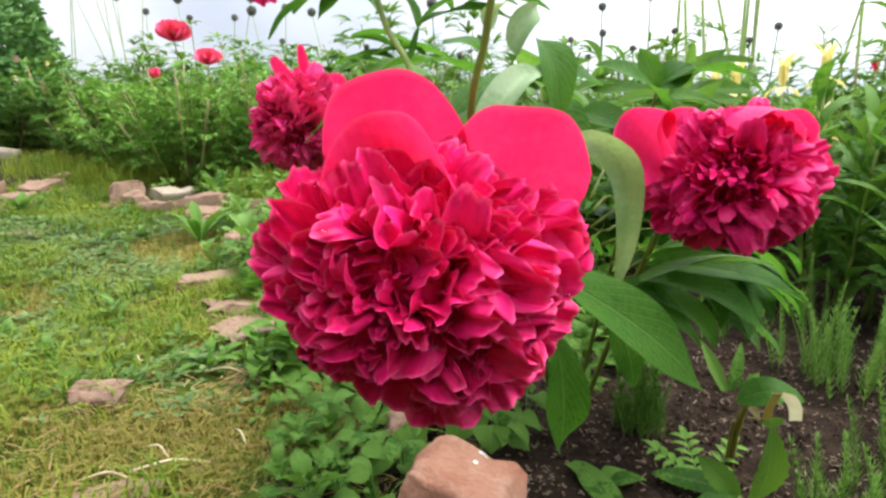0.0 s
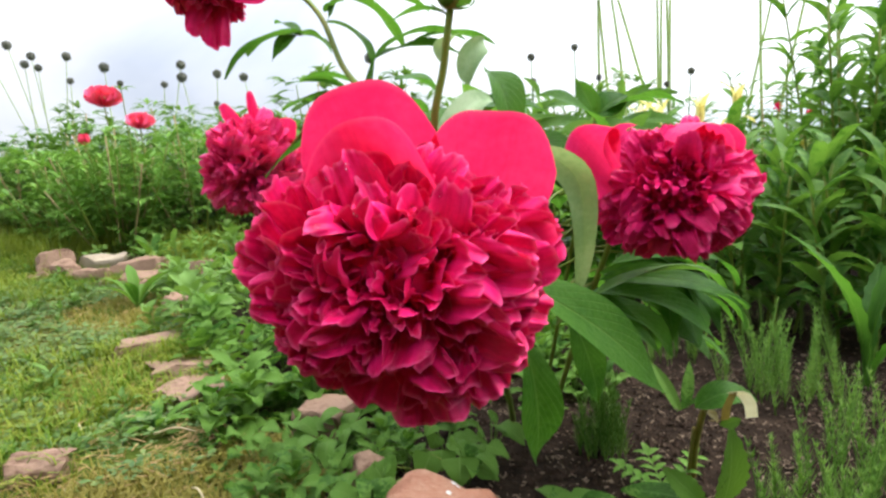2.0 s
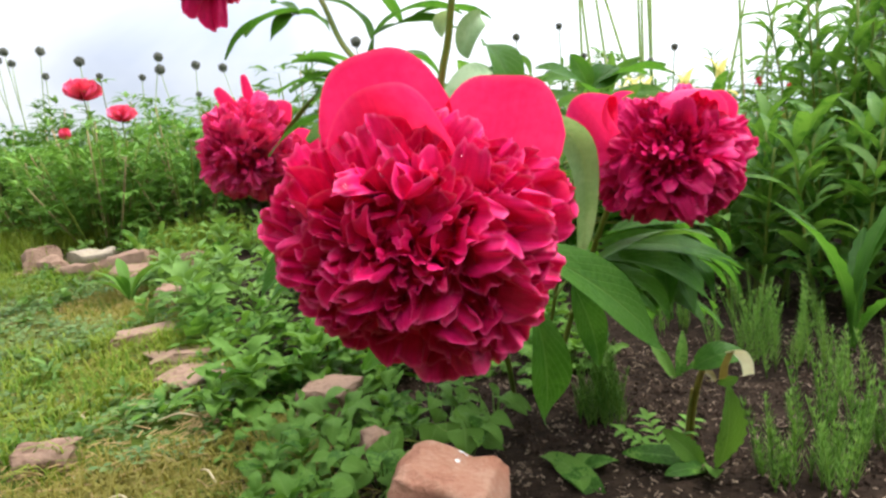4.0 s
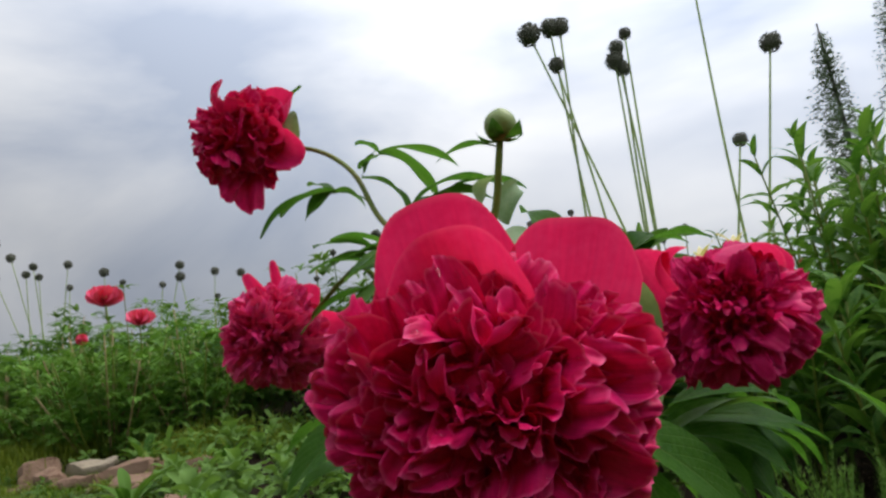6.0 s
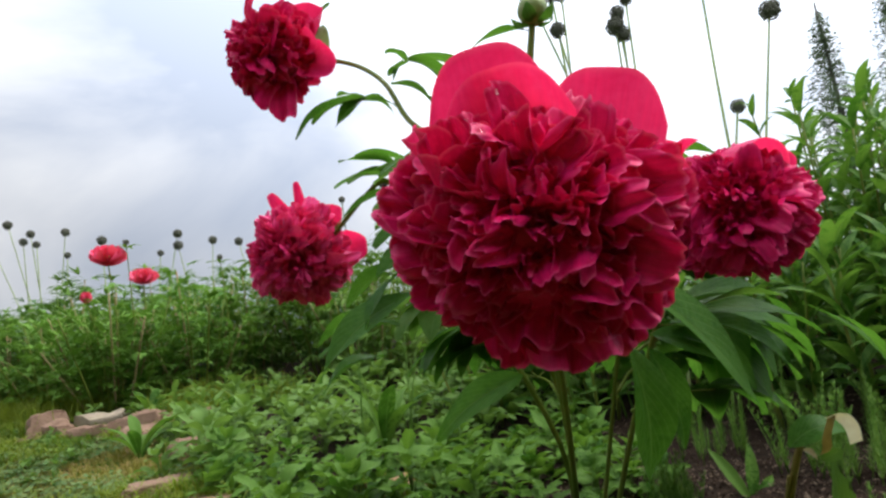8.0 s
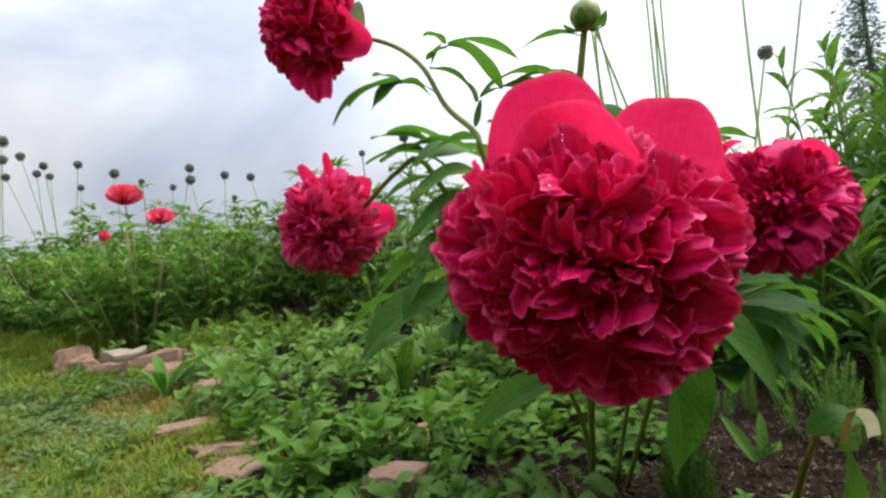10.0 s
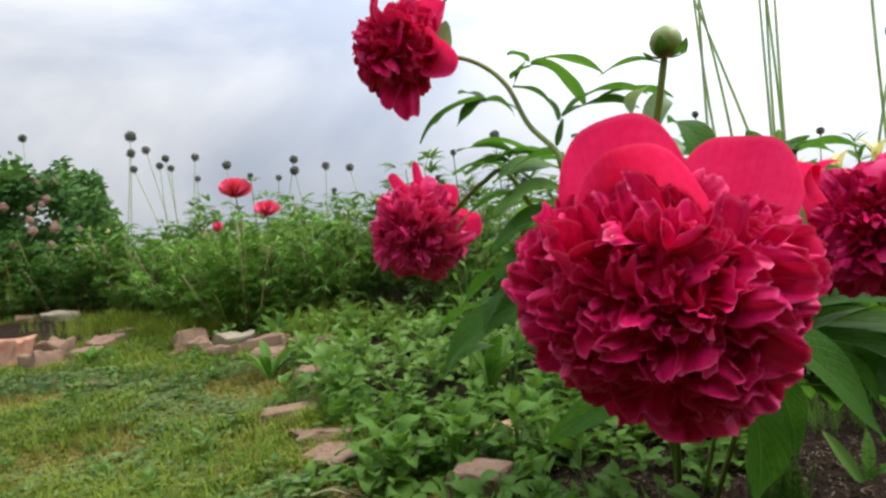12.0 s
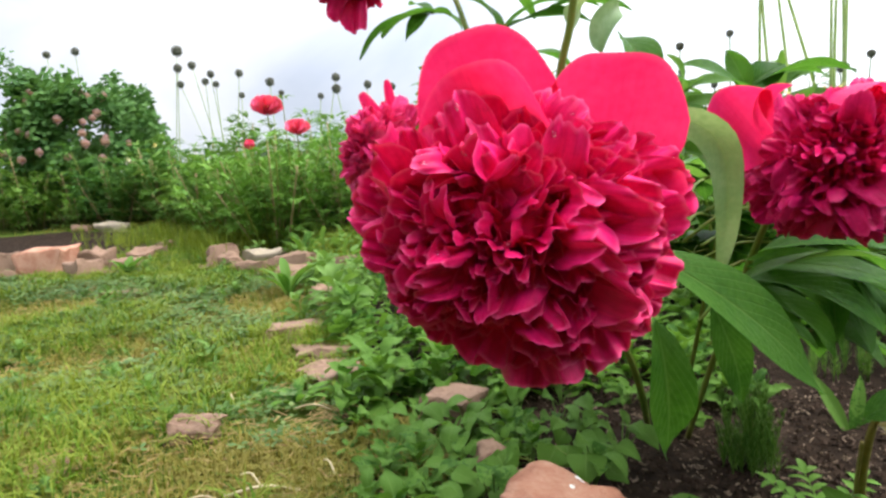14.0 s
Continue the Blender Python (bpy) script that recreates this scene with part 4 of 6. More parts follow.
def leaflet(base, tip, width, arch=0.10, fold=0.3, mat=LEAF, **k):
    k.setdefault("wave", 0.09)
    width *= 1.15 if width > 0.02 else 1.6
    return part("leaf", Heap().add(*leaf(base, tip, width, arch, fold, nu=17, nv=7, **k)).mesh("leaf"), mat, bush)


# leaves round the upper stems
leaflet((-0.024, 0.80, 0.539), (-0.105, 0.76, 0.565), 0.022)
leaflet((0.007, 0.82, 0.535), (-0.116, 0.74, 0.528), 0.020)
leaflet((0.043, 0.80, 0.516), (-0.063, 0.68, 0.512), 0.030)
leaflet((0.038, 0.75, 0.475), (-0.006, 0.66, 0.488), 0.028)
leaflet((0.048, 0.50, 0.446), (0.102, 0.56, 0.512), 0.030, 0.12, 0.5, LEAF_PALE, up=(-0.3, -1, 0.4), wave=0.12)
leaflet((0.081, 0.58, 0.520), (0.100, 0.60, 0.568), 0.018, 0.1, 0.6, LEAF_PALE, twist=1.5)
leaflet((0.099, 0.60, 0.536), (0.116, 0.56, 0.459), 0.030, 0.2, 0.5, LEAF, up=(0.4, -1, 0.1), wave=0.10)
leaflet((0.035, 0.60, 0.565), (0.112, 0.62, 0.566), 0.012)
leaflet((0.247, 0.72, 0.470), (0.160, 0.66, 0.522), 0.030, up=(0.2, -0.6, 1))
leaflet((0.234, 0.72, 0.495), (0.214, 0.72, 0.538), 0.022, 0.1, 0.3, LEAF, up=(0, -1, 0.2))
leaflet((0.234, 0.72, 0.495), (0.274, 0.74, 0.522), 0.020, 0.1, 0.3, LEAF, up=(0, -1, 0.4))
leaflet((0.234, 0.72, 0.495), (0.327, 0.76, 0.512), 0.022)
leaflet((0.246, 0.72, 0.501), (0.337, 0.72, 0.509), 0.020)
leaflet((0.075, 0.66, 0.500), (0.020, 0.60, 0.470), 0.030, up=(0, -0.5, 1))
leaflet((0.090, 0.70, 0.505), (0.165, 0.64, 0.500), 0.034, up=(0, -0.5, 1))
leaflet((0.110, 0.66, 0.480), (0.150, 0.58, 0.430), 0.034, up=(0, -0.8, 0.6))
leaflet((0.080, 0.62, 0.470), (0.120, 0.56, 0.420), 0.034, up=(0, -1, 0.4))
leaflet((0.060, 0.70, 0.520), (0.010, 0.66, 0.545), 0.028, up=(0, -0.6, 1))
leaflet((0.150, 0.70, 0.470), (0.215, 0.66, 0.440), 0.034, up=(0, -0.6, 1))
# bright leaves that fill the top of the bush, backlight painted into their green
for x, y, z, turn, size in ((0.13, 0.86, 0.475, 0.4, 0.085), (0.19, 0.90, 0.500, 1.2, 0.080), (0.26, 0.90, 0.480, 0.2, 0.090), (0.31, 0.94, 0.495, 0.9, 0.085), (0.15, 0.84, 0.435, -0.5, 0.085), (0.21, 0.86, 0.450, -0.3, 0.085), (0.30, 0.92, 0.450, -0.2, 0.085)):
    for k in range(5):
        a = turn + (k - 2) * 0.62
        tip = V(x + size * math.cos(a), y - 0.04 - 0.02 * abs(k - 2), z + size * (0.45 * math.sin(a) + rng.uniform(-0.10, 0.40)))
        leaflet((x, y, z), tip, 0.0215, rng.uniform(0.05, 0.18), rng.uniform(0.2, 0.5), LEAF_BACKLIT, up=(rng.uniform(-0.3, 0.3), -0.7, 0.7), wave=0.10)
# the arched hanging leaf beside the large bloom
hang = smooth_path([(0.112, 0.50, 0.448), (0.142, 0.49, 0.448), (0.164, 0.50, 0.425), (0.171, 0.52, 0.375), (0.170, 0.55, 0.317)], 4)


def ribbon_leaf(path, width, side, mat, name="leaf", fold=0.3):
    """A leaf whose midrib follows a bent path."""
    side = Vector(side).normalized()
    n = len(path)
    verts, uvs = [], []
    for i, c in enumerate(path):
        d = (path[min(i + 1, n - 1)] - path[max(i - 1, 0)]).normalized()
        s = (side - d * side.dot(d)).normalized()
        w = s.cross(d)
        u = i / (n - 1)
        h = 0.5 * width * math.sin(math.pi * u ** 0.8) ** 0.8 + 0.0006
        for j in range(7):
            v = j / 3 - 1
            verts.append(c + s * h * v * math.cos(fold) + w * (h * abs(v) * math.sin(fold) + 0.09 * width * v * v * math.sin(11 * u + 1.5 * v)))
            uvs.append((u, 0.5 + 0.5 * v))
    return Heap().add(verts, grid_faces(n, 7), uvs).mesh(name)


part("leaf", ribbon_leaf(hang, 0.026, (-0.75, 0.25, -0.6), LEAF_PALE), LEAF_PALE, bush, "drooping leaf showing its pale underside")
# broad leaves below and beside the blooms
leaflet((0.105, 0.455, 0.358), (0.255, 0.56, 0.235), 0.043, 0.05, 0.22, up=(0.2, -0.8, 0.6), wave=0.07)
leaflet((0.112, 0.48, 0.305), (0.122, 0.512, 0.192), 0.032, 0.12, 0.48, up=(0.25, -1, 0.15), wave=0.16)
leaflet((0.199, 0.62, 0.312), (0.354, 0.66, 0.245), 0.030, 0.12, 0.42, up=(0.1, -0.6, 0.8), wave=0.12)
leaflet((0.264, 0.66, 0.318), (0.413, 0.72, 0.244), 0.030, 0.12, 0.42, up=(0.1, -0.6, 0.8), wave=0.12)
leaflet((0.205, 0.62, 0.304), (0.294, 0.64, 0.239), 0.030, 0.10, 0.40, up=(0.1, -0.65, 0.75), wave=0.12)
leaflet((0.202, 0.60, 0.313), (0.331, 0.62, 0.332), 0.022, 0.08, 0.4, LEAF_BACKLIT)
leaflet((0.220, 0.66, 0.322), (0.407, 0.74, 0.248), 0.028, 0.12, 0.42, up=(0.1, -0.6, 0.8), wave=0.12)
leaflet((0.179, 0.62, 0.289), (0.215, 0.66, 0.185), 0.030, 0.12, 0.30, up=(0.1, -1, 0.2))
leaflet((0.230, 0.66, 0.330), (0.440, 0.80, 0.285), 0.027, 0.14, 0.40, up=(0.1, -0.6, 0.8), wave=0.12)
leaflet((0.215, 0.64, 0.318), (0.375, 0.64, 0.290), 0.026, 0.12, 0.42, up=(0.1, -0.6, 0.8), wave=0.12)
leaflet((0.190, 0.64, 0.300), (0.262, 0.60, 0.255), 0.026, 0.12, 0.40, up=(0.1, -0.7, 0.7), wave=0.12)
leaflet((0.240, 0.70, 0.310), (0.345, 0.76, 0.205), 0.027, 0.12, 0.40, up=(0.1, -0.7, 0.7), wave=0.12)
# lower and left-hand leaves
leaflet((-0.045, 0.60, 0.37), (-0.148, 0.60, 0.301), 0.034, 0.12, up=(-0.2, -0.6, 0.8))
leaflet((-0.070, 0.66, 0.360), (-0.165, 0.70, 0.332), 0.026)
leaflet((-0.045, 0.62, 0.405), (-0.126, 0.66, 0.366), 0.028)
leaflet((-0.062, 0.60, 0.389), (-0.097, 0.58, 0.342), 0.014)
leaflet((-0.041, 0.66, 0.484), (-0.123, 0.62, 0.451), 0.026)
leaflet((0.001, 0.66, 0.520), (-0.073, 0.64, 0.502), 0.026)
leaflet((-0.045, 0.78, 0.538), (-0.126, 0.76, 0.558), 0.024)
leaflet((-0.059, 0.78, 0.534), (-0.136, 0.78, 0.528), 0.020)
leaflet((-0.036, 0.72, 0.501), (-0.108, 0.76, 0.536), 0.022)
leaflet((0.030, 0.50, 0.288), (-0.043, 0.56, 0.240), 0.018, up=(-0.3, -0.8, 0.5))
leaflet((-0.067, 0.62, 0.341), (-0.149, 0.62, 0.322), 0.026)
leaflet((-0.090, 0.70, 0.310), (-0.156, 0.66, 0.283), 0.030)
leaflet((0.000, 0.66, 0.478), (-0.082, 0.62, 0.462), 0.036, 0.14, 0.3, LEAF_BACKLIT, up=(-0.2, -0.5, 0.8))
leaflet((-0.005, 0.65, 0.450), (-0.085, 0.61, 0.425), 0.036, 0.14, 0.3, LEAF, up=(-0.2, -0.5, 0.8))
leaflet((0.000, 0.68, 0.505), (-0.080, 0.66, 0.500), 0.034, 0.14, 0.3, LEAF_BACKLIT, up=(-0.1, -0.5, 0.8))
leaflet((-0.010, 0.63, 0.415), (-0.085, 0.60, 0.390), 0.036, 0.14, 0.3, LEAF, up=(-0.2, -0.5, 0.8))
leaflet((-0.010, 0.66, 0.440), (-0.060, 0.60, 0.405), 0.030, 0.12, 0.35, LEAF_BACKLIT, up=(-0.2, -0.6, 0.7))
# leaves of the arched stem and of the bud's stem
leaflet((-0.030, 0.60, 0.607), (0.022, 0.62, 0.567), 0.018, 0.14)
leaflet((-0.052, 0.62, 0.600), (-0.030, 0.60, 0.607), 0.006, 0.05)
leaflet((-0.030, 0.60, 0.608), (0.051, 0.66, 0.609), 0.011, 0.10)
leaflet((-0.049, 0.62, 0.592), (-0.033, 0.62, 0.620), 0.010, 0.0)
leaflet((-0.031, 0.62, 0.615), (-0.053, 0.62, 0.627), 0.012, 0.12)
leaflet((-0.050, 0.62, 0.590), (-0.006, 0.60, 0.551), 0.016, 0.14)
leaflet((-0.012, 0.58, 0.518), (-0.004, 0.58, 0.546), 0.004, 0.0)
leaflet((-0.004, 0.58, 0.546), (0.082, 0.60, 0.569), 0.014, 0.16)
leaflet((-0.004, 0.58, 0.546), (0.077, 0.62, 0.560), 0.016, 0.10)
leaflet((0.058, 0.56, 0.536), (0.073, 0.55, 0.562), 0.014, 0.1, 0.5, LEAF_PALE)
leaflet((-0.045, 0.625, 0.565), (-0.082, 0.64, 0.586), 0.004, 0.1)
leaflet((-0.078, 0.64, 0.586), (-0.154, 0.62, 0.547), 0.016, 0.12)
leaflet((-0.080, 0.64, 0.584), (-0.115, 0.66, 0.566), 0.012, 0.1)
leaflet((-0.050, 0.64, 0.565), (-0.086, 0.64, 0.588), 0.012, 0.14)
leaflet((-0.078, 0.64, 0.585), (-0.141, 0.66, 0.574), 0.013, 0.1)
leaflet((-0.079, 0.64, 0.583), (-0.112, 0.67, 0.607), 0.010, 0.05)
leaflet((-0.125, 0.675, 0.65), (-0.118, 0.67, 0.690), 0.014, 0.1, 0.3, LEAF_PALE)
leaflet((-0.130, 0.69, 0.70), (-0.112, 0.69, 0.728), 0.010, 0.05)
leaflet((0.060, 0.446, 0.552), (0.017, 0.470, 0.555), 0.0062, 0.12)


def compound(base, way, size, droop=0.3):
    """A peony leaf: a branched stalk with nine leaflets as its parts."""
    way = Vector(way).normalized()
    base = Vector(base)
    side = way.cross(V(0, 0, 1)).normalized()
    end = base + way * size * 0.5 + V(0, 0, size * 0.05)
    h = Heap().add(*tube([base, (base + end) / 2 + V(0, 0, size * 0.06), end], 0.0022, 0.0014, 6, 3))
    forks = []
    for s in (-1, 0, 1):
        d = (way + side * s * 0.95).normalized()
        fork = end + d * size * 0.16
        h.add(*tube([end, fork], 0.0013, 0.001, 5, 1))
        forks.append((fork, d))
    stalk = part("leaf", h.mesh("leaf"), STEM, bush)
    for fork, d in forks:
        for q in (-1, 0, 1):
            e = (d + d.cross(V(0, 0, 1)) * q * 0.75).normalized()
            tip = fork + e * size * rng.uniform(0.36, 0.48) * (1.15 if q == 0 else 0.9) - V(0, 0, size * rng.uniform(0.2, 1.0) * droop)
            # leaves higher up take the green with the painted-in backlight
            part("leaflet", Heap().add(*leaf(fork, tip, size * rng.uniform(0.20, 0.27), rng.uniform(0.05, 0.16), rng.uniform(0.2, 0.4), up=(0, 0, 1))).mesh("leaflet"), LEAF_BACKLIT if base.z > 0.36 else LEAF, stalk)


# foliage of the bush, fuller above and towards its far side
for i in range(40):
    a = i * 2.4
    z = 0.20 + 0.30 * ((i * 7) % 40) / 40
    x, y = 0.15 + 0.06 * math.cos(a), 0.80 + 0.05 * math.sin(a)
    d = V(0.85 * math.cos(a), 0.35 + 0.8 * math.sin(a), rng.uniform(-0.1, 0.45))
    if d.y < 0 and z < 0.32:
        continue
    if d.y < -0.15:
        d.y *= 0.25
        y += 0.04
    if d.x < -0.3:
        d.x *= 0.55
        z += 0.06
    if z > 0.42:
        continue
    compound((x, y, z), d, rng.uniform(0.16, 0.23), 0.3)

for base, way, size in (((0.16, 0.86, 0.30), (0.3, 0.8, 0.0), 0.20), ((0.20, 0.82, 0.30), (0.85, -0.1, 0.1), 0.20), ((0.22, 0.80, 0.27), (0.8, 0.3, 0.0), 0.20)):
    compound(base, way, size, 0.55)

# ---- weeds along the edge of the bed ----
def make_weed(seed, size, n, label):
    """A weed of several leafy shoots: toothed leaves in steps up the shoots, the larger ones lower down."""
    w = thing("weed", (0, 0, 0), label, "weed", "weeds along the bed")
    r = random.Random(seed)
    for k in range(n):
        a = k * 2.4 + r.uniform(-0.5, 0.5)
        lift = (k + 0.5) / n
        d = V(math.cos(a), math.sin(a), 0)
        p = d * size * r.uniform(0.10, 0.30) * (1.2 - lift) + V(0, 0, size * (0.18 + 0.85 * lift))
        reach = size * r.uniform(0.48, 0.74) * (1.15 - 0.45 * lift)
        tip = p + d * reach + V(0, 0, size * (r.uniform(-0.10, 0.18) + 0.25 * lift))
        h = Heap().add(*tube([V(0, 0, 0), p * 0.6 + V(0, 0, size * 0.1), p], 0.0012, 0.0009, 5, 2))
        h.add(*round_leaf(p, tip, reach * r.uniform(0.55, 0.80) * (0.62 if seed > 4 else 1), arch=r.uniform(0.04, 0.18), fold=r.uniform(0.15, 0.45), nu=10, wave=0.14, teeth=0.16 if seed % 3 else 0.06))
        part("leaf", h.mesh("leaf"), WEED, w)
    return w


weed_kinds = [make_weed(i, s, n, "leafy green broad-leaved weed at the bed's edge") for i, (s, n) in enumerate(((0.085, 11), (0.10, 12), (0.075, 10), (0.11, 12), (0.09, 12), (0.12, 11), (0.10, 12)))]


spots = []


def weed_spot(x, y, gap):
    if x < bed_edge(y) - 0.02:
        return False
    if any((x - a) ** 2 + (y + 0.07 - b) ** 2 < (0.52 * size[0] + 0.05) ** 2 for (a, b), size in STONES):
        return False
    return all((x - a) ** 2 + (y - b) ** 2 > gap * gap for a, b in spots)


def fill_weeds(n, x0, x1, y0, y1, gap=0.05, keep=lambda x, y: True):
    k = 0
    for _ in range(5000):
        x, y = rng.uniform(x0, x1), rng.uniform(y0, y1)
        if weed_spot(x, y, gap) and keep(x, y):
            spots.append((x, y))
            k += 1
            if k == n:
                return


def off_soil(x, y):
    return x < 0.02 - 0.25 * (y - 0.7) or y > 2.2


def put_weed(kind, x, y, g, tilt=12):
    c = copy_thing(kind, pose(x, y, ground_z(x, y) - 0.004, rng.uniform(-tilt, tilt), rng.uniform(-tilt, tilt), rng.uniform(0, 360)))
    c.scale = (g, g, g * rng.uniform(0.7, 1.0))


fill_weeds(8, -0.25, -0.04, 0.6, 0.82, 0.045, off_soil)
fill_weeds(20, -0.45, 0.0, 0.8, 1.15, 0.05, off_soil)
fill_weeds(5, 0.0, 0.25, 0.98, 1.2, 0.065)
for i, (x, y) in enumerate(spots):
    put_weed(weed_kinds[i % 5], x, y, rng.uniform(0.38, 0.75), 18)
near = len(spots)
fill_weeds(62, -0.7, 0.35, 1.1, 1.6, 0.055)
for i, (x, y) in enumerate(spots[near:]):
    put_weed(weed_kinds[i % 7], x, y, rng.uniform(0.55, 1.05), 20)
near = len(spots)
fill_weeds(80, -0.9, 0.4, 1.58, 2.3, 0.065)
fill_weeds(80, -1.5, 0.5, 2.45, 3.1, 0.08)


def weed_carpet(name, label, places):
    """Weeds too far off to tell apart, in one mesh."""
    h = Heap()
    for i, (x, y, g) in enumerate(places):
        m = pose(x, y, ground_z(x, y) - 0.004, rng.uniform(-12, 12), rng.uniform(-12, 12), rng.uniform(0, 360)) @ Matrix.Scale(g, 4)
        for o in weed_kinds[i % 7].children:
            h.add([m @ v.co for v in o.data.vertices], [tuple(f.vertices) for f in o.data.polygons])
    me = h.mesh(name)
    me.materials.append(WEED)
    tagged(new(name, me), label, "weeds", kind="stuff")


weed_carpet("weed_carpet", "dense carpet of green weeds along the stones", [(x, y, rng.uniform(0.55, 1.25)) for x, y in spots[near:]])
weed_carpet("lawn_seedlings", "small green seedling weeds all over the lawn", [(x, y, rng.uniform(0.18, 0.50)) for x, y, z in lawn_spots(230, -2.7, -0.25, 0.55, 3.0, 0.0, 1.1)])
for i, s in enumerate(weed_kinds):
    s.location = (-0.34 + 0.05 * i, 1.0 + 0.03 * i, ground_z(-0.2, 1.0))


def heart_weed(seed, n, size):
    """A low weed of broad heart-shaped leaves on thin stalks, tips nodding."""
    r = random.Random(seed)
    w = thing("heart_leaved_weed", (0, 0, 0), "low weed with soft heart-shaped green leaves", "weed", "heart-leaved weeds by the brick")
    for k in range(n):
        a = k * 2.4 + r.uniform(-0.4, 0.4)
        p = V(math.cos(a), math.sin(a), 0) * size * r.uniform(0.25, 0.8) + V(0, 0, size * r.uniform(0.6, 1.7))
        q = p + (V(math.cos(a), math.sin(a), 0) * 0.6 + V(0, -0.6, r.uniform(-0.45, 0.2))) * size * r.uniform(0.8, 1.05)
        h = Heap().add(*tube([(0, 0, 0), p * 0.55 + V(0, 0, size * 0.2), p], 0.0012, 0.0009, 5, 2))
        h.add(*leaf(p, q, size * r.uniform(0.62, 0.80), 0.12, r.uniform(0.1, 0.25), up=(0, -0.55, 0.8), nu=12, peak=0.58, wave=0.05))
        part("leaf", h.mesh("leaf"), WEED, w)
    return w


hearts = [heart_weed(71 + i, 7 + i % 2, q) for i, q in enumerate((0.040, 0.036, 0.044))]
patch = [(-0.07, 0.66), (-0.12, 0.70), (-0.05, 0.72), (-0.16, 0.76), (-0.09, 0.78), (-0.21, 0.83), (-0.14, 0.85), (-0.08, 0.88), (-0.03, 0.80), (-0.25, 0.90), (-0.18, 0.93), (-0.11, 0.96), (-0.30, 0.98), (0.07, 0.80), (0.11, 0.86), (0.04, 0.90), (0.02, 0.98), (-0.05, 1.04)]
patch = [q for q in patch if all(abs(q[0] - x) > 0.035 or not y - 0.07 < q[1] < y + 0.05 for x, y in ((-0.060, 0.800), (-0.150, 0.985)))]
patch += [(-0.150, 0.900), (-0.115, 0.905), (-0.185, 0.915), (-0.060, 0.735), (-0.095, 0.760)]
for i, (x, y) in enumerate(patch):
    m = pose(x, y, ground_z(x, y) - 0.003, rng.uniform(-8, 8), rng.uniform(-8, 8), rng.uniform(-40, 40))
    if i < len(hearts):
        hearts[i].matrix_basis = m
    else:
        copy_thing(hearts[i % 3], m)


def rosette(x, y, n, length, width, lift, label, name="rosette_weed", mat=WEED, teeth=0.0, seed=1):
    r = random.Random(seed)
    z = ground_z(x, y)
    w = thing(name, (x, y, z), label, "weed")
    for k in range(n):
        a = k * 2.4 + r.uniform(-0.3, 0.3)
        d = V(math.cos(a), math.sin(a), 0)
        l = length * r.uniform(0.75, 1.1)
        base = V(x, y, z) + d * 0.006
        part("leaf", Heap().add(*leaf(base, base + d * l * 0.75 + V(0, 0, l * lift * r.uniform(0.6, 1.2)), width, 0.14, 0.3, nu=17, peak=1.25, teeth=teeth)).mesh("leaf"), mat, w)
    return w


rosette(-0.92, 1.97, 9, 0.16, 0.035, 0.8, "upright green dandelion rosette at the lawn's edge", seed=2)
rosette(-0.47, 1.06, 7, 0.09, 0.02, 0.5, "low green plantain rosette in the lawn", seed=3)
rosette(-0.75, 2.35, 8, 0.13, 0.03, 0.8, "leafy green rosette by the stones", seed=4)
rosette(-1.15, 2.62, 8, 0.14, 0.035, 0.9, "leafy green rosette by the stones", seed=5)
rosette(-1.85, 2.35, 7, 0.12, 0.03, 0.9, "green rosette beside the stone ring", seed=6)
rosette(-0.16, 1.62, 6, 0.20, 0.045, 1.4, "tall pale-ribbed dock leaves in the bed", seed=9)
rosette(0.80, 1.06, 6, 0.20, 0.034, 1.5, "serrated thistle leaves beside the horsetail", "thistle", LEAF, teeth=0.14, seed=17)
rosette(0.195, 0.72, 4, 0.07, 0.028, 0.25, "low green seedling leaves beside the brick", "seedling", seed=19)


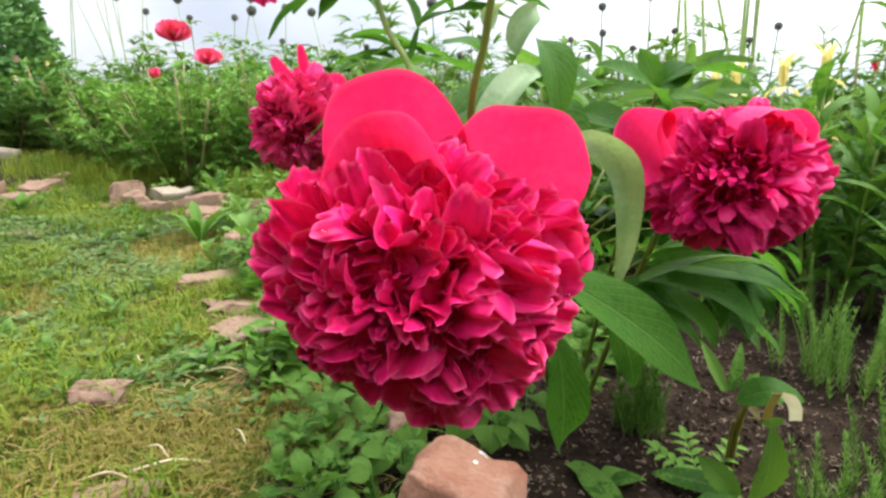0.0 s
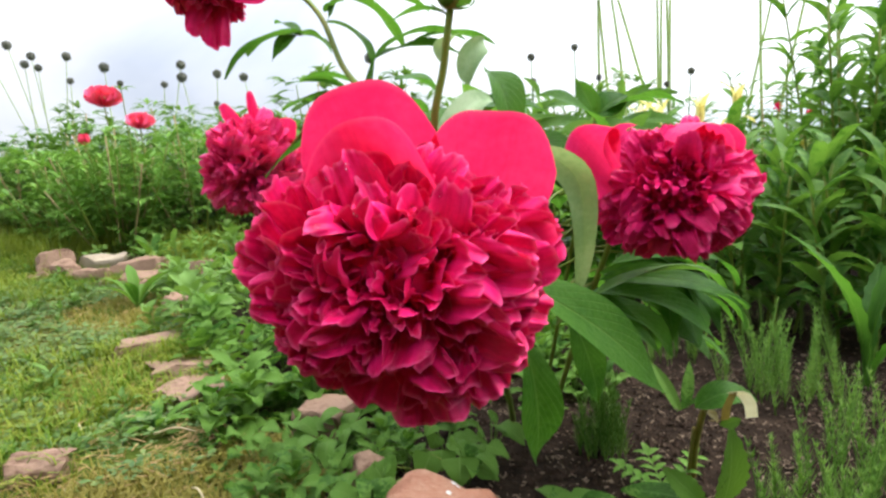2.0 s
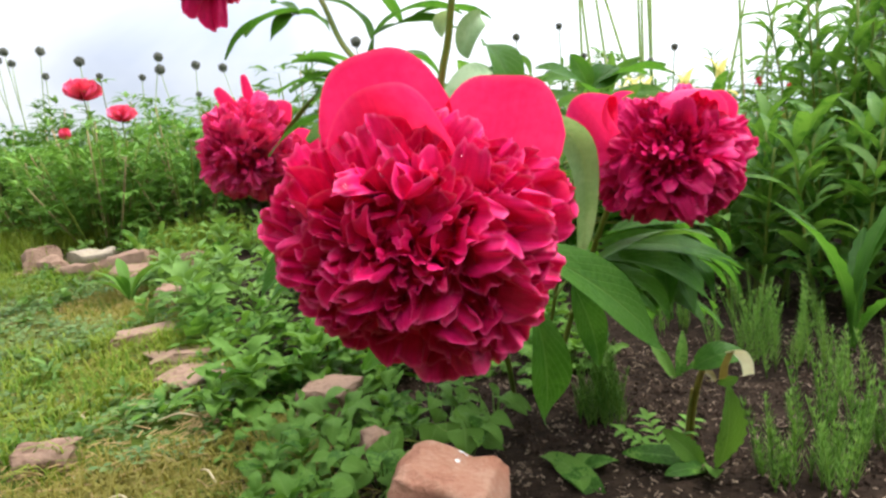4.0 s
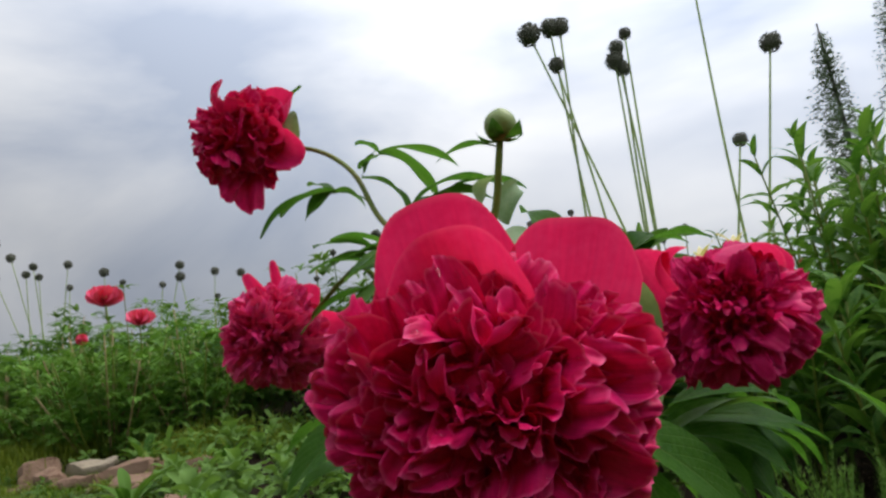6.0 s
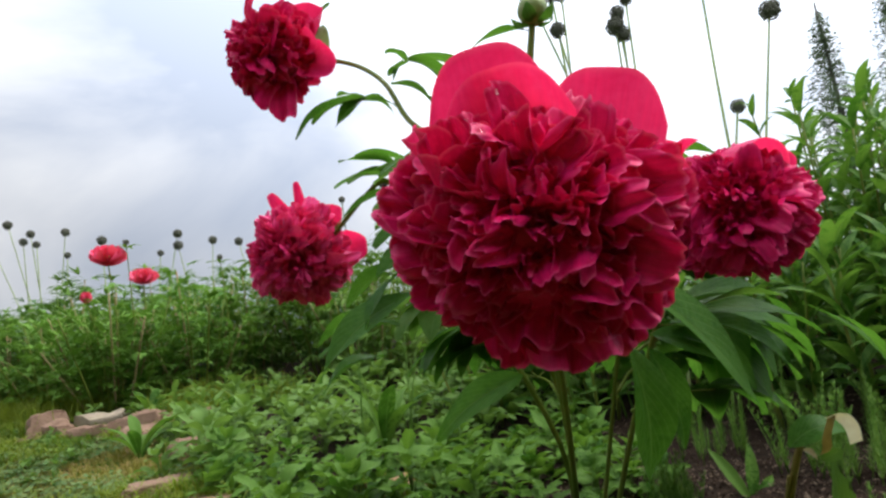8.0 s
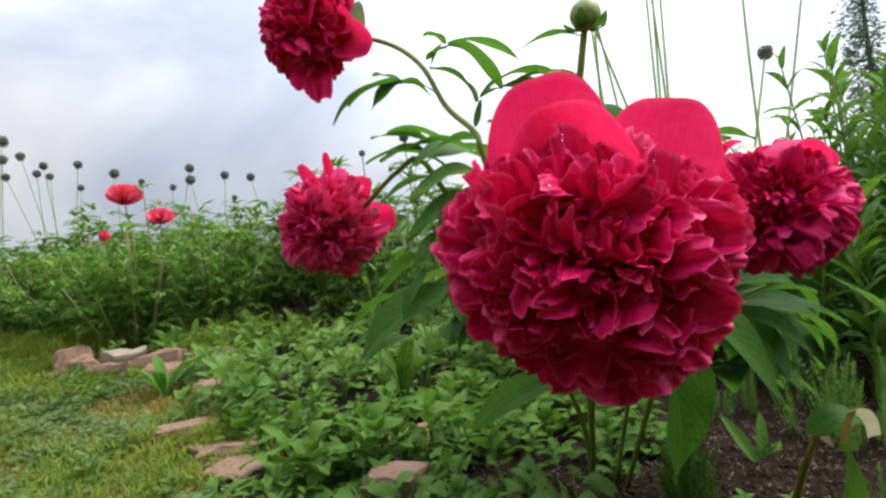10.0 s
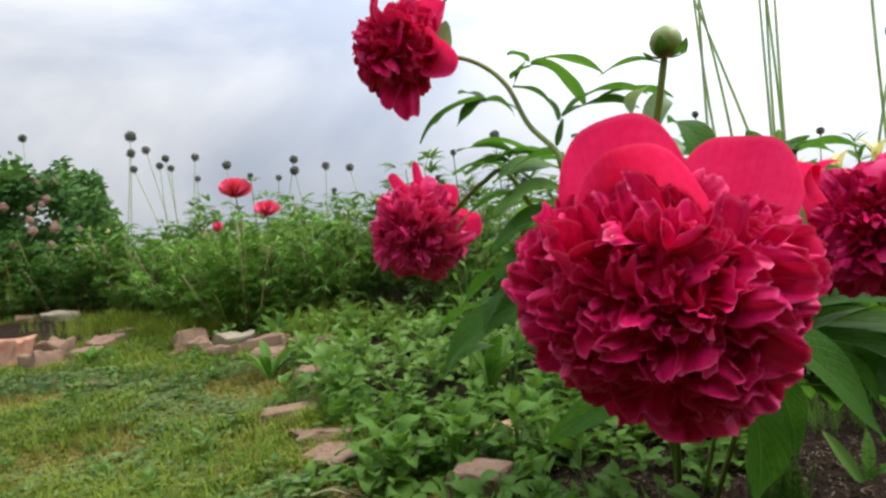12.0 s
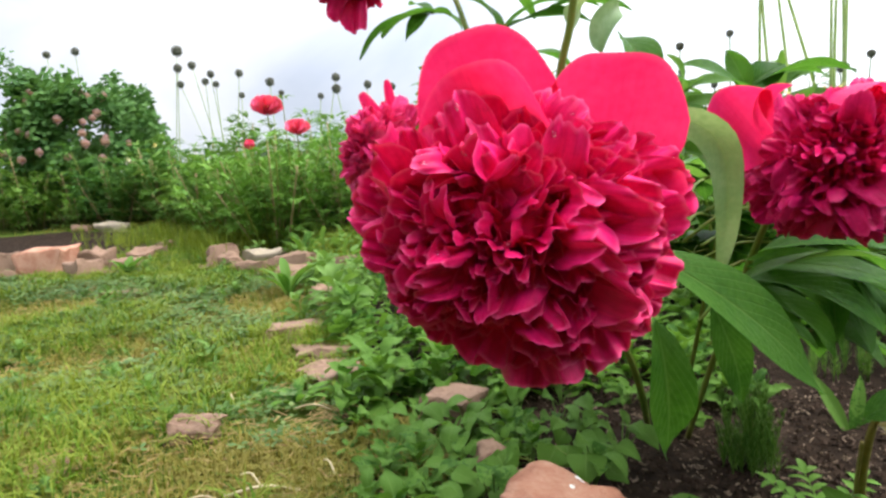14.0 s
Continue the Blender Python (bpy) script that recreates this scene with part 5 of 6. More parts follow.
def withered():
    w = thing("withered_shoot", (0.383, 0.804, -0.000), "withered yellow-brown shoot with a bleached curled tip", "plant")
    for pts, r0 in (([(0.384, 0.807, -0.001), (0.359, 0.740, 0.075), (0.336, 0.670, 0.143), (0.328, 0.640, 0.171)], 0.0048), ([(0.377, 0.804, -0.000), (0.357, 0.750, 0.060), (0.333, 0.680, 0.131)], 0.0028)):
        part("stalk", Heap().add(*tube(pts, r0, r0 * 0.7)).mesh("stalk"), OLIVE, w)
    part("leaf", Heap().add(*leaf((0.329, 0.650, 0.162), (0.338, 0.630, 0.159), 0.012, 0.2, 0.3)).mesh("leaf"), BROWN, w, "shrivelled brown leaf")
    part("leaf", Heap().add(*leaf((0.322, 0.650, 0.168), (0.385, 0.640, 0.179), 0.034, 0.30, 0.2, up=(0, -0.55, 0.85))).mesh("leaf"), LEAF, w)
    for name, pts, mat, wide, label in (("leaf", [(0.332, 0.635, 0.159), (0.335, 0.610, 0.170), (0.333, 0.600, 0.187), (0.336, 0.592, 0.206)], BROWN, 0.0050, "brown underside of the curled leaf"),
                                        ("leaf_tip", [(0.336, 0.591, 0.207), (0.344, 0.588, 0.205), (0.350, 0.586, 0.195), (0.353, 0.588, 0.180)], WHITE, 0.0072, "bleached cream curled leaf tip")):
        path = smooth_path(pts, 5)
        verts, uvs = [], []
        for i, c in enumerate(path):
            for j in range(5):
                v = j / 2 - 1
                verts.append(c + V(0.70, -0.62, 0.34).normalized() * wide * v * (1 - 0.2 * i / len(path)) + V(0.2, -0.1, 0.2) * 0.003 * (1 - v * v))
                uvs.append((i / len(path), 0.5 + 0.5 * v))
        part(name, Heap().add(verts, grid_faces(len(path), 5), uvs).mesh(name), mat, w, label)


withered()


def bed_plants():
    """Thistle leaf, young shoots and heart-leaved seedlings in the bare soil."""
    w = thing("thistle", (0.378, 0.718, -0.000), "serrated upright thistle leaves in the bare soil", "thistle")
    for p, q, wide in (((0.378, 0.718, -0.000), (0.346, 0.620, 0.171), 0.040), ((0.368, 0.729, -0.001), (0.311, 0.720, 0.069), 0.030), ((0.335, 0.620, 0.160), (0.353, 0.610, 0.171), 0.012)):
        part("leaf", Heap().add(*leaf(p, q, wide, 0.06, 0.22, up=(0.1, -1, 0.25), nu=19, peak=1.05, teeth=0.09)).mesh("leaf"), WEED, w)
    w = thing("dock_seedling", (0.37, 0.725, 0.0), "low broad green dock leaves lying on the mulch", "seedling")
    for p, q, wide in (((0.370, 0.725, 0.004), (0.262, 0.735, 0.034), 0.036), ((0.365, 0.720, 0.004), (0.300, 0.690, 0.022), 0.026), ((0.372, 0.718, 0.004), (0.350, 0.660, 0.030), 0.024)):
        part("leaf", Heap().add(*leaf(p, q, wide, 0.06, 0.18, up=(0, -0.4, 0.9), nu=15, wave=0.08)).mesh("leaf"), WEED, w)
    w = thing("broad_seedling", (0.215, 0.675, 0.0), "broad pale green seedling leaf beside the brick", "seedling")
    part("leaf", Heap().add(*leaf((0.218, 0.670, 0.0), (0.168, 0.760, 0.030), 0.036, 0.10, 0.2, up=(0, -0.6, 0.8), nu=15, wave=0.08)).mesh("leaf"), WEED, w)
    w = thing("green_shoot", (0.456, 1.026, -0.001), "pair of young upright green shoots in the soil", "shoot")
    for p, q, wide in (((0.452, 1.021, -0.000), (0.421, 1.080, 0.083), 0.021), ((0.458, 1.026, -0.001), (0.482, 1.060, 0.088), 0.022), ((0.461, 1.027, -0.001), (0.526, 1.080, 0.024), 0.018)):
        part("leaf", Heap().add(*leaf(p, q, wide, 0.05, 0.35, up=(0, -1, 0.3), nu=11)).mesh("leaf"), WEED, w)
    w = thing("heart_leaved_weed", (0.07, 0.80, 0.0), "low weed with heart-shaped green leaves beside the brick", "weed")
    for p, q, wide in (((0.061, 0.770, 0.067), (0.059, 0.750, 0.038), 0.050), ((0.088, 0.800, 0.064), (0.075, 0.790, 0.044), 0.036), ((0.023, 0.780, 0.069), (0.008, 0.770, 0.038), 0.044), ((-0.051, 0.760, 0.068), (-0.030, 0.740, 0.041), 0.056), ((0.037, 0.810, 0.060), (0.036, 0.800, 0.035), 0.040)):
        part("stalk", Heap().add(*tube([(0.07, 0.805, 0.0), (Vector(p) + V(0.07, 0.805, 0)) / 2 + V(0, 0, 0.01), p], 0.0011, 0.0009, 5, 3)).mesh("stalk"), STEM, w)
        part("leaf", Heap().add(*leaf(p, q, wide, 0.10, 0.2, up=(0, -0.7, 0.7), nu=11, peak=0.45)).mesh("leaf"), WEED, w)


bed_plants()


def horsetail(x, y, n, height, spread, seed):
    r = random.Random(seed)
    z = ground_z(x, y)
    w = thing("horsetail", (x, y, z), "feathery light green horsetail clump in bare soil", "horsetail", "horsetails")
    fine = Heap()
    for k in range(n):
        a, d = r.uniform(0, 6.3), r.uniform(0, 1) ** 0.6 * spread * 1.25
        b = V(x + d * math.cos(a), y + d * math.sin(a), z)
        hgt = height * r.uniform(0.45, 1.15)
        lean = V(r.uniform(-0.28, 0.28), r.uniform(-0.28, 0.28), 0) * hgt
        part("stem", Heap().add(*tube([b, b + lean * 0.4 + V(0, 0, hgt * 0.5), b + lean + V(0, 0, hgt)], 0.0013, 0.0006, 5, 2)).mesh("stem"), HORSETAIL, w)
        levels = int(hgt / 0.011)
        for q in range(1, levels):
            u = q / levels
            c = b + lean * u * u + V(0, 0, hgt * u)
            for s in range(7):
                e = s * 0.9 + q
                l = 0.034 * (1 - u * 0.7) * r.uniform(0.7, 1.1)
                t = c + V(math.cos(e) * l * 0.55, math.sin(e) * l * 0.55, l * 0.9)
                g = V(-math.sin(e), math.cos(e), 0) * 0.0010
                fine.add([c - g, c + g, t], [(0, 1, 2)])
    tagged(part("foliage", fine.mesh("foliage", False), HORSETAIL, w), kind="stuff")
    return w


horsetail(0.285, 0.885, 34, 0.12, 0.032, 1)
horsetail(0.63, 1.06, 34, 0.145, 0.085, 2)
horsetail(0.47, 0.665, 22, 0.10, 0.045, 3)
horsetail(0.60, 0.745, 24, 0.11, 0.075, 5)
horsetail(0.52, 1.30, 16, 0.13, 0.07, 4)
horsetail(0.82, 1.25, 12, 0.18, 0.12, 6)
horsetail(0.72, 0.86, 18, 0.12, 0.075, 7)
horsetail(0.90, 0.90, 16, 0.13, 0.10, 8)
horsetail(0.70, 0.62, 14, 0.11, 0.07, 9)


def fern_sprig(x, y):
    z = ground_z(x, y)
    w = thing("vetch_seedling", (x, y, z), "small yellow-green pinnate seedling on the mulch", "seedling")
    for k in range(3):
        a = 0.7 + k * 1.0
        d = V(math.cos(a), math.sin(a), 0.55).normalized()
        s = d.cross(V(0, 0, 1)).normalized()
        p = V(x, y, z)
        h = Heap().add(*tube([p, p + d * 0.07], 0.0011, 0.0006, 5, 1))
        for q in range(5):
            c = p + d * (0.018 + 0.012 * q)
            for e in (-1, 1):
                h.add(*leaf(c, c + (s * e + d * 0.5) * 0.020, 0.009, nu=6, nv=3))
        h.add(*leaf(p + d * 0.068, p + d * 0.09, 0.009, nu=6, nv=3))
        part("leaf", h.mesh("leaf"), LIME, w)


fern_sprig(0.328, 0.745)


# ---- alliums gone to seed ----
def head_mesh(radius, seed):
    r = random.Random(seed)
    h = Heap()
    bm = bmesh.new()
    bmesh.ops.create_icosphere(bm, subdivisions=1, radius=1.0)
    ball, tris = [v.co.copy() for v in bm.verts], [tuple(v.index for v in f.verts) for f in bm.faces]
    bm.free()
    h.add([q * radius * 0.86 for q in ball], tris)
    for i in range(130):
        z = 1 - 2 * (i + 0.5) / 130
        a = i * 2.4
        d = V(math.cos(a) * math.sqrt(1 - z * z), math.sin(a) * math.sqrt(1 - z * z), z)
        c = d * radius * r.uniform(0.8, 1.04)
        s = radius * r.uniform(0.09, 0.15)
        h.add([c + q * s for q in ball], tris)
        g = d.orthogonal().normalized() * radius * 0.015
        h.add([d * radius * 0.5 - g, d * radius * 0.5 + g, c], [(0, 1, 2)])
    me = h.mesh("seed_head")
    me.materials.append(SEED)
    return me


HEADS = [head_mesh(1.0, i) for i in range(3)]


def allium(head, foot, radius, group, thick=0.006, bow=0.0):
    head, foot = Vector(head), Vector(foot)
    w = thing("allium", foot, "tall allium stalk with a round dark dried seed head", "allium", group)
    mid = (head + foot) / 2 + V(bow, 0, 0)
    part("stalk", Heap().add(*tube([foot, mid, head], thick, thick * 0.6, 7)).mesh("stalk"), STALK, w)
    ob = new("seed_head", rng.choice(HEADS))
    ob.parent = w
    ob.matrix_basis = Matrix.Translation(head - foot) @ Matrix.Scale(radius, 4) @ Matrix.Rotation(rng.uniform(0, 6), 4, "Z")


FAR = "alliums behind the hedge"
for x, z, r, dx in ((-3.628, 1.783, 0.050, -0.10), (-3.636, 1.621, 0.040, -0.06), (-3.622, 1.468, 0.034, 0.30), (-3.483, 1.636, 0.038, 0.22), (-3.356, 1.475, 0.033, 0.04), (-3.293, 1.538, 0.034, 0.10), (-3.245, 1.441, 0.030, 0.03), (-2.998, 1.522, 0.036, -0.08), (-2.988, 1.319, 0.028, -0.02), (-2.694, 1.417, 0.040, 0.03)):
    allium((x, 5.5, z), (x + dx * 1.6, 5.5, 0.25), r, FAR, 0.0055)
for x, z, r, dx in ((-2.201, 1.253, 0.028, -0.05), (-2.045, 1.407, 0.038, -0.15), (-2.046, 1.304, 0.040, 0.12), (-1.747, 1.319, 0.036, -0.04), (-1.526, 1.283, 0.036, 0.14), (-5.086, 1.879, 0.036, 0.1), (-4.750, 1.879, 0.038, 0.05)):
    allium((x, 5.5, z), (x + dx * 1.6, 5.5, 0.25), r, FAR, 0.0055)
NEAR = "alliums behind the peony bush"
for x, z, r, fx, fz in ((0.659, 1.838, 0.055, 0.938, 0.881), (0.762, 1.862, 0.045, 0.834, 0.973), (0.811, 1.863, 0.045, 0.808, 0.976), (0.768, 1.670, 0.037, 0.854, 0.931), (1.119, 1.795, 0.030, 1.109, 0.875), (1.066, 1.728, 0.036, 1.083, 0.878)):
    k = (z - 0.1) / (z - fz)
    allium((x, 2.8, z), (x + (fx - x) * k, 2.8, 0.1), r, NEAR, 0.0075, rng.uniform(-0.03, 0.03))
for x, z, r, fx, fz in ((1.050, 1.663, 0.045, 1.054, 0.868), (1.081, 1.619, 0.036, 1.075, 0.866), (1.576, 1.211, 0.034, 1.495, 0.804), (1.819, 1.677, 0.050, 1.631, 0.815), (1.50, 2.169, 0.05, 1.521, 0.801)):
    k = (z - 0.1) / (z - fz)
    allium((x, 2.8, z), (x + (fx - x) * k, 2.8, 0.1), r, NEAR, 0.0075, rng.uniform(-0.03, 0.03))


# ---- leafy perennials ----
LANCE = {}


def lance(mat, width):
    """A few shared leaves of unit length for the perennials."""
    key = (mat.name, width)
    if key not in LANCE:
        LANCE[key] = []
        for arch, fold in ((0.10, 0.3), (0.16, 0.4), (0.22, 0.3), (0.06, 0.45)):
            me = Heap().add(*leaf((0, 0, 0), (1, 0, 0), width, arch, fold, nu=8, nv=5)).mesh("leaf")
            me.materials.append(mat)
            LANCE[key].append(me)
    return LANCE[key]


def perennial(x, y, n, height, spread, length, width, mat, label, category, group, seed, lift=0.4, pairs=9, name="perennial", whorl=2):
    """A clump of upright stems, each with pairs of lance-shaped leaves."""
    r = random.Random(seed)
    z = ground_z(x, y)
    w = thing(name, (x, y, z), label, category, group)
    shapes = lance(mat, round(width / length, 2))
    for k in range(n):
        a, d = k * 2.4, math.sqrt((k + 0.5) / n) * spread
        f = V(d * 0.6 * math.cos(a), d * 0.6 * math.sin(a), -0.01)
        t = V(d * math.cos(a) * 1.25, d * math.sin(a) * 1.25, height * r.uniform(0.72, 1.05))
        me = Heap().add(*tube([f, (f + t) / 2 + V(r.uniform(-0.008, 0.008), r.uniform(-0.008, 0.008), 0), t], 0.0042, 0.0028, 6, 3)).mesh("stem")
        st = part("stem", me, STEM, w, local=Matrix.Identity(4))
        for q in range(pairs):
            u = 0.15 + 0.85 * q / (pairs - 1)
            c = f.lerp(t, u)
            for s in range(whorl):
                b = q * 1.57 + s * 2 * math.pi / whorl + r.uniform(-0.35, 0.35)
                l = length * r.uniform(0.7, 1.15) * (1.0 if u < 0.85 else 0.8)
                up = lift * r.uniform(0.2, 1.2) + (0.7 if u > 0.85 else 0)
                ob = new("leaf", r.choice(shapes))
                ob.parent = st
                ob.matrix_basis = Matrix.Translation(c) @ Matrix.Rotation(b, 4, "Z") @ Matrix.Rotation(-math.atan(up), 4, "Y") @ Matrix.Rotation(r.uniform(-0.4, 0.4), 4, "X") @ Matrix.Scale(l, 4)
    return w


PHLOX = "leafy perennials beside the peony"
TALL = "tall leafy green perennial with lance-shaped leaves"
perennial(1.17, 1.62, 9, 0.74, 0.14, 0.13, 0.034, PHLOX_LEAF, TALL, "perennial", PHLOX, 1, 0.5, 12)
perennial(1.28, 1.45, 10, 0.70, 0.18, 0.13, 0.034, PHLOX_LEAF, TALL, "perennial", PHLOX, 2, 0.5, 12)
perennial(1.35, 1.85, 10, 0.85, 0.20, 0.13, 0.034, PHLOX_LEAF, TALL, "perennial", PHLOX, 3, 0.5, 12)
perennial(1.65, 1.70, 10, 0.95, 0.22, 0.14, 0.036, PHLOX_LEAF, TALL, "perennial", PHLOX, 4, 0.5, 12)
perennial(0.82, 1.45, 7, 0.46, 0.12, 0.15, 0.038, PHLOX_LEAF, "bright green leafy shoots of a lily", "lily", PHLOX, 5, 0.8, 8)
perennial(0.95, 1.30, 6, 0.40, 0.12, 0.14, 0.035, PHLOX_LEAF, "bright green leafy shoots of a lily", "lily", PHLOX, 6, 0.8, 8)
perennial(1.15, 1.15, 8, 0.42, 0.16, 0.12, 0.03, PHLOX_LEAF, TALL, "perennial", PHLOX, 7, 0.5, 8)
perennial(0.72, 1.75, 8, 0.44, 0.18, 0.11, 0.026, PHLOX_LEAF, TALL, "perennial", PHLOX, 8, 0.5, 9)
perennial(1.0, 2.1, 9, 0.50, 0.22, 0.11, 0.026, PHLOX_LEAF, TALL, "perennial", PHLOX, 9, 0.5, 9)
perennial(1.9, 2.2, 10, 0.95, 0.25, 0.13, 0.03, PHLOX_LEAF, TALL, "perennial", PHLOX, 10, 0.5, 11)
perennial(1.6, 1.3, 8, 0.55, 0.2, 0.12, 0.028, PHLOX_LEAF, TALL, "perennial", PHLOX, 11, 0.5, 9)
perennial(2.1, 1.6, 8, 0.8, 0.25, 0.12, 0.028, PHLOX_LEAF, TALL, "perennial", PHLOX, 12, 0.5, 9)
perennial(0.45, 1.75, 8, 0.46, 0.2, 0.10, 0.024, PHLOX_LEAF, TALL, "perennial", PHLOX, 13, 0.4, 9)
perennial(0.15, 1.85, 7, 0.46, 0.2, 0.10, 0.024, PHLOX_LEAF, TALL, "perennial", PHLOX, 14, 0.4, 9)
perennial(0.60, 2.4, 9, 0.58, 0.26, 0.10, 0.024, PHLOX_LEAF, TALL, "perennial", PHLOX, 15, 0.4, 9)
perennial(1.5, 2.6, 9, 0.68, 0.28, 0.10, 0.024, PHLOX_LEAF, TALL, "perennial", PHLOX, 16, 0.4, 9)


def iris_flower(x, y, z, seed):
    r = random.Random(seed)
    w = thing("iris", (x, y, ground_z(x, y)), "pale yellow iris flower on a green stalk", "iris", "yellow irises")
    c = V(x, y, z)
    part("stalk", Heap().add(*tube([(x, y, ground_z(x, y)), (x + 0.01, y, z * 0.6), c], 0.004, 0.003)).mesh("stalk"), STALK, w)
    for k in range(6):
        a = k * 1.047 + r.uniform(-0.2, 0.2)
        d = V(math.cos(a), math.sin(a), 0)
        up = 1.1 if k % 2 else -0.2
        part("petal", Heap().add(*round_leaf(c, c + d * 0.045 + V(0, 0, 0.085 * up), 0.022, arch=0.18, fold=0.1, wave=0.12, nu=8)).mesh("petal"), YELLOW, w)


for i, (x, y, z) in enumerate(((0.730, 1.60, 0.515), (0.622, 1.60, 0.50), (0.577, 1.60, 0.495), (0.823, 1.60, 0.535), (0.86, 1.66, 0.40))):
    iris_flower(x, y, z, i)


def knapweed(x, y, tops, seed):
    r = random.Random(seed)
    z = ground_z(x, y)
    w = thing("knapweed", (x, y, z), "wiry knapweed with small round dark buds", "knapweed", "knapweeds behind the peony")
    for tx, tz, rad in tops:
        t = V(tx, y, tz)
        h = Heap().add(*tube([(x + r.uniform(-0.04, 0.04), y, z), (x * 0.4 + tx * 0.6, y + 0.02, z + (tz - z) * 0.6), t], 0.0025, 0.0014, 6))
        for q in range(5):
            c = V(x, y, z).lerp(t, 0.45 + 0.1 * q)
            a = r.uniform(0, 6)
            h.add(*leaf(c, c + V(math.cos(a), math.sin(a), 0.6) * 0.04, 0.008, nu=6, nv=3))
        part("stem", h.mesh("stem"), HERB, w)
        ob = new("flower_bud", HEADS[0])
        ob.parent = w
        ob.matrix_basis = Matrix.Translation(t - V(x, y, z)) @ Matrix.Scale(rad, 4)


knapweed(0.33, 1.7, ((0.320, 0.721, 0.010), (0.245, 0.643, 0.008), (0.324, 0.658, 0.009), (0.29, 0.60, 0.008)), 1)
knapweed(0.47, 1.7, ((0.436, 0.741, 0.009), (0.40, 0.62, 0.008), (0.50, 0.66, 0.008)), 2)
knapweed(-0.07, 1.6, ((-0.098, 0.722, 0.013), (-0.03, 0.60, 0.008)), 3)
knapweed(-0.19, 1.55, ((-0.205, 0.680, 0.008), (-0.25, 0.62, 0.007)), 4)
knapweed(0.76, 1.75, ((0.768, 0.672, 0.010), (0.70, 0.64, 0.008)), 5)


# ---- the border across the lawn ----
def herb_bush(seed, height, spread, stems, size, mat, label, nodes=6):
    """A bushy herb: leaning stems, and sprays of five leaflets as its foliage."""
    r = random.Random(seed)
    w = thing("border_herb", (0, 0, 0), label, "bush", "bushes of the border")
    h = Heap()
    for k in range(stems):
        a, d = k * 2.4, math.sqrt((k + 0.5) / stems) * spread
        f = V(d * 0.4 * math.cos(a), d * 0.4 * math.sin(a), -0.01)
        t = V(d * math.cos(a) * 1.1, d * math.sin(a) * 1.1, height * r.uniform(0.55, 1.08) * (1 - 0.25 * d / spread))
        part("stem", Heap().add(*tube([f, (f + t) / 2, t], 0.0045, 0.003, 5, 2)).mesh("stem"), TANSTEM if k % 2 == 0 else STEM, w)
        low = r.uniform(0.08, 0.30)
        for q in range(nodes):
            c = f.lerp(t, low + (1 - low) * q / (nodes - 1))
            for s in range(3):
                b = r.uniform(0, 6.3)
                e = V(math.cos(b), math.sin(b), r.uniform(-0.1, 0.7)).normalized()
                p = c + e * size * r.uniform(0.4, 0.9)
                g = e.cross(V(0, 0, 1)).normalized()
                h.add([c - g * 0.0016, c + g * 0.0016, p + g * 0.0010, p - g * 0.0010], [(0, 1, 2, 3)])
                for m in (-3, -2, -1, 0, 1, 2, 3):
                    v = (e + g * m * 0.38 + V(0, 0, r.uniform(-0.45, 0.25))).normalized()
                    h.add(*leaf(p, p + v * size * r.uniform(0.7, 1.1), size * r.uniform(0.12, 0.19), 0.1, 0.3, nu=5, nv=3))
    fo = part("foliage", h.mesh("foliage", False), mat, w)
    tagged(fo, kind="stuff")
    return w


kinds = [herb_bush(21, 0.62, 0.34, 13, 0.085, HERB, "dense dark green herbaceous bush in the border", 7),
         herb_bush(22, 0.56, 0.36, 14, 0.065, LIME, "light green feathery bush in the border", 8),
         herb_bush(23, 0.70, 0.36, 12, 0.10, HERB, "dense green peony bush without blooms", 7),
         herb_bush(24, 0.50, 0.38, 14, 0.06, LIME, "light green feathery bush in the border", 8),
         herb_bush(25, 0.66, 0.36, 13, 0.08, DARK, "dark green bush in the border", 7)]
row = [(0, -0.95, 3.55), (2, -0.55, 3.45), (1, -1.15, 3.20), (3, -1.60, 3.20), (1, -1.45, 2.98), (0, -1.75, 3.65), (4, -1.35, 3.85), (2, -2.1, 3.85), (3, -2.0, 3.45), (0, -2.55, 3.95), (4, -2.85, 4.3), (2, -2.35, 4.4)]
row += [(0, -3.15, 4.55), (4, -3.5, 4.75), (2, -1.85, 4.5), (0, -1.2, 4.5), (4, -0.6, 4.2), (2, -0.15, 3.6), (0, 0.25, 3.5), (4, 0.7, 3.7), (2, 1.15, 3.6), (0, 1.7, 3.5), (4, 2.3, 3.3), (2, 2.9, 3.2), (0, -0.25, 2.95)]
row += [(0, 0.9, 2.55), (2, 1.35, 2.35), (4, 1.8, 2.6), (0, 2.3, 2.3), (2, 0.35, 2.4), (4, 2.5, 1.9), (0, 2.2, 1.3), (2, 0.55, 2.05), (0, 1.15, 1.95)]
row += [(2, -3.9, 5.1), (4, -4.4, 5.0), (0, -4.9, 4.9), (2, -5.4, 5.2), (4, -3.0, 5.2), (0, -2.4, 5.2), (2, -1.6, 5.1), (4, -0.8, 5.1), (0, 0, 4.6), (3, -4.0, 4.5), (3, -4.7, 4.4), (4, -3.6, 4.45), (0, -4.35, 4.4), (2, -3.1, 4.45), (1, -5.5, 4.6), (0, -6.2, 5.2), (4, -7, 5.5)]
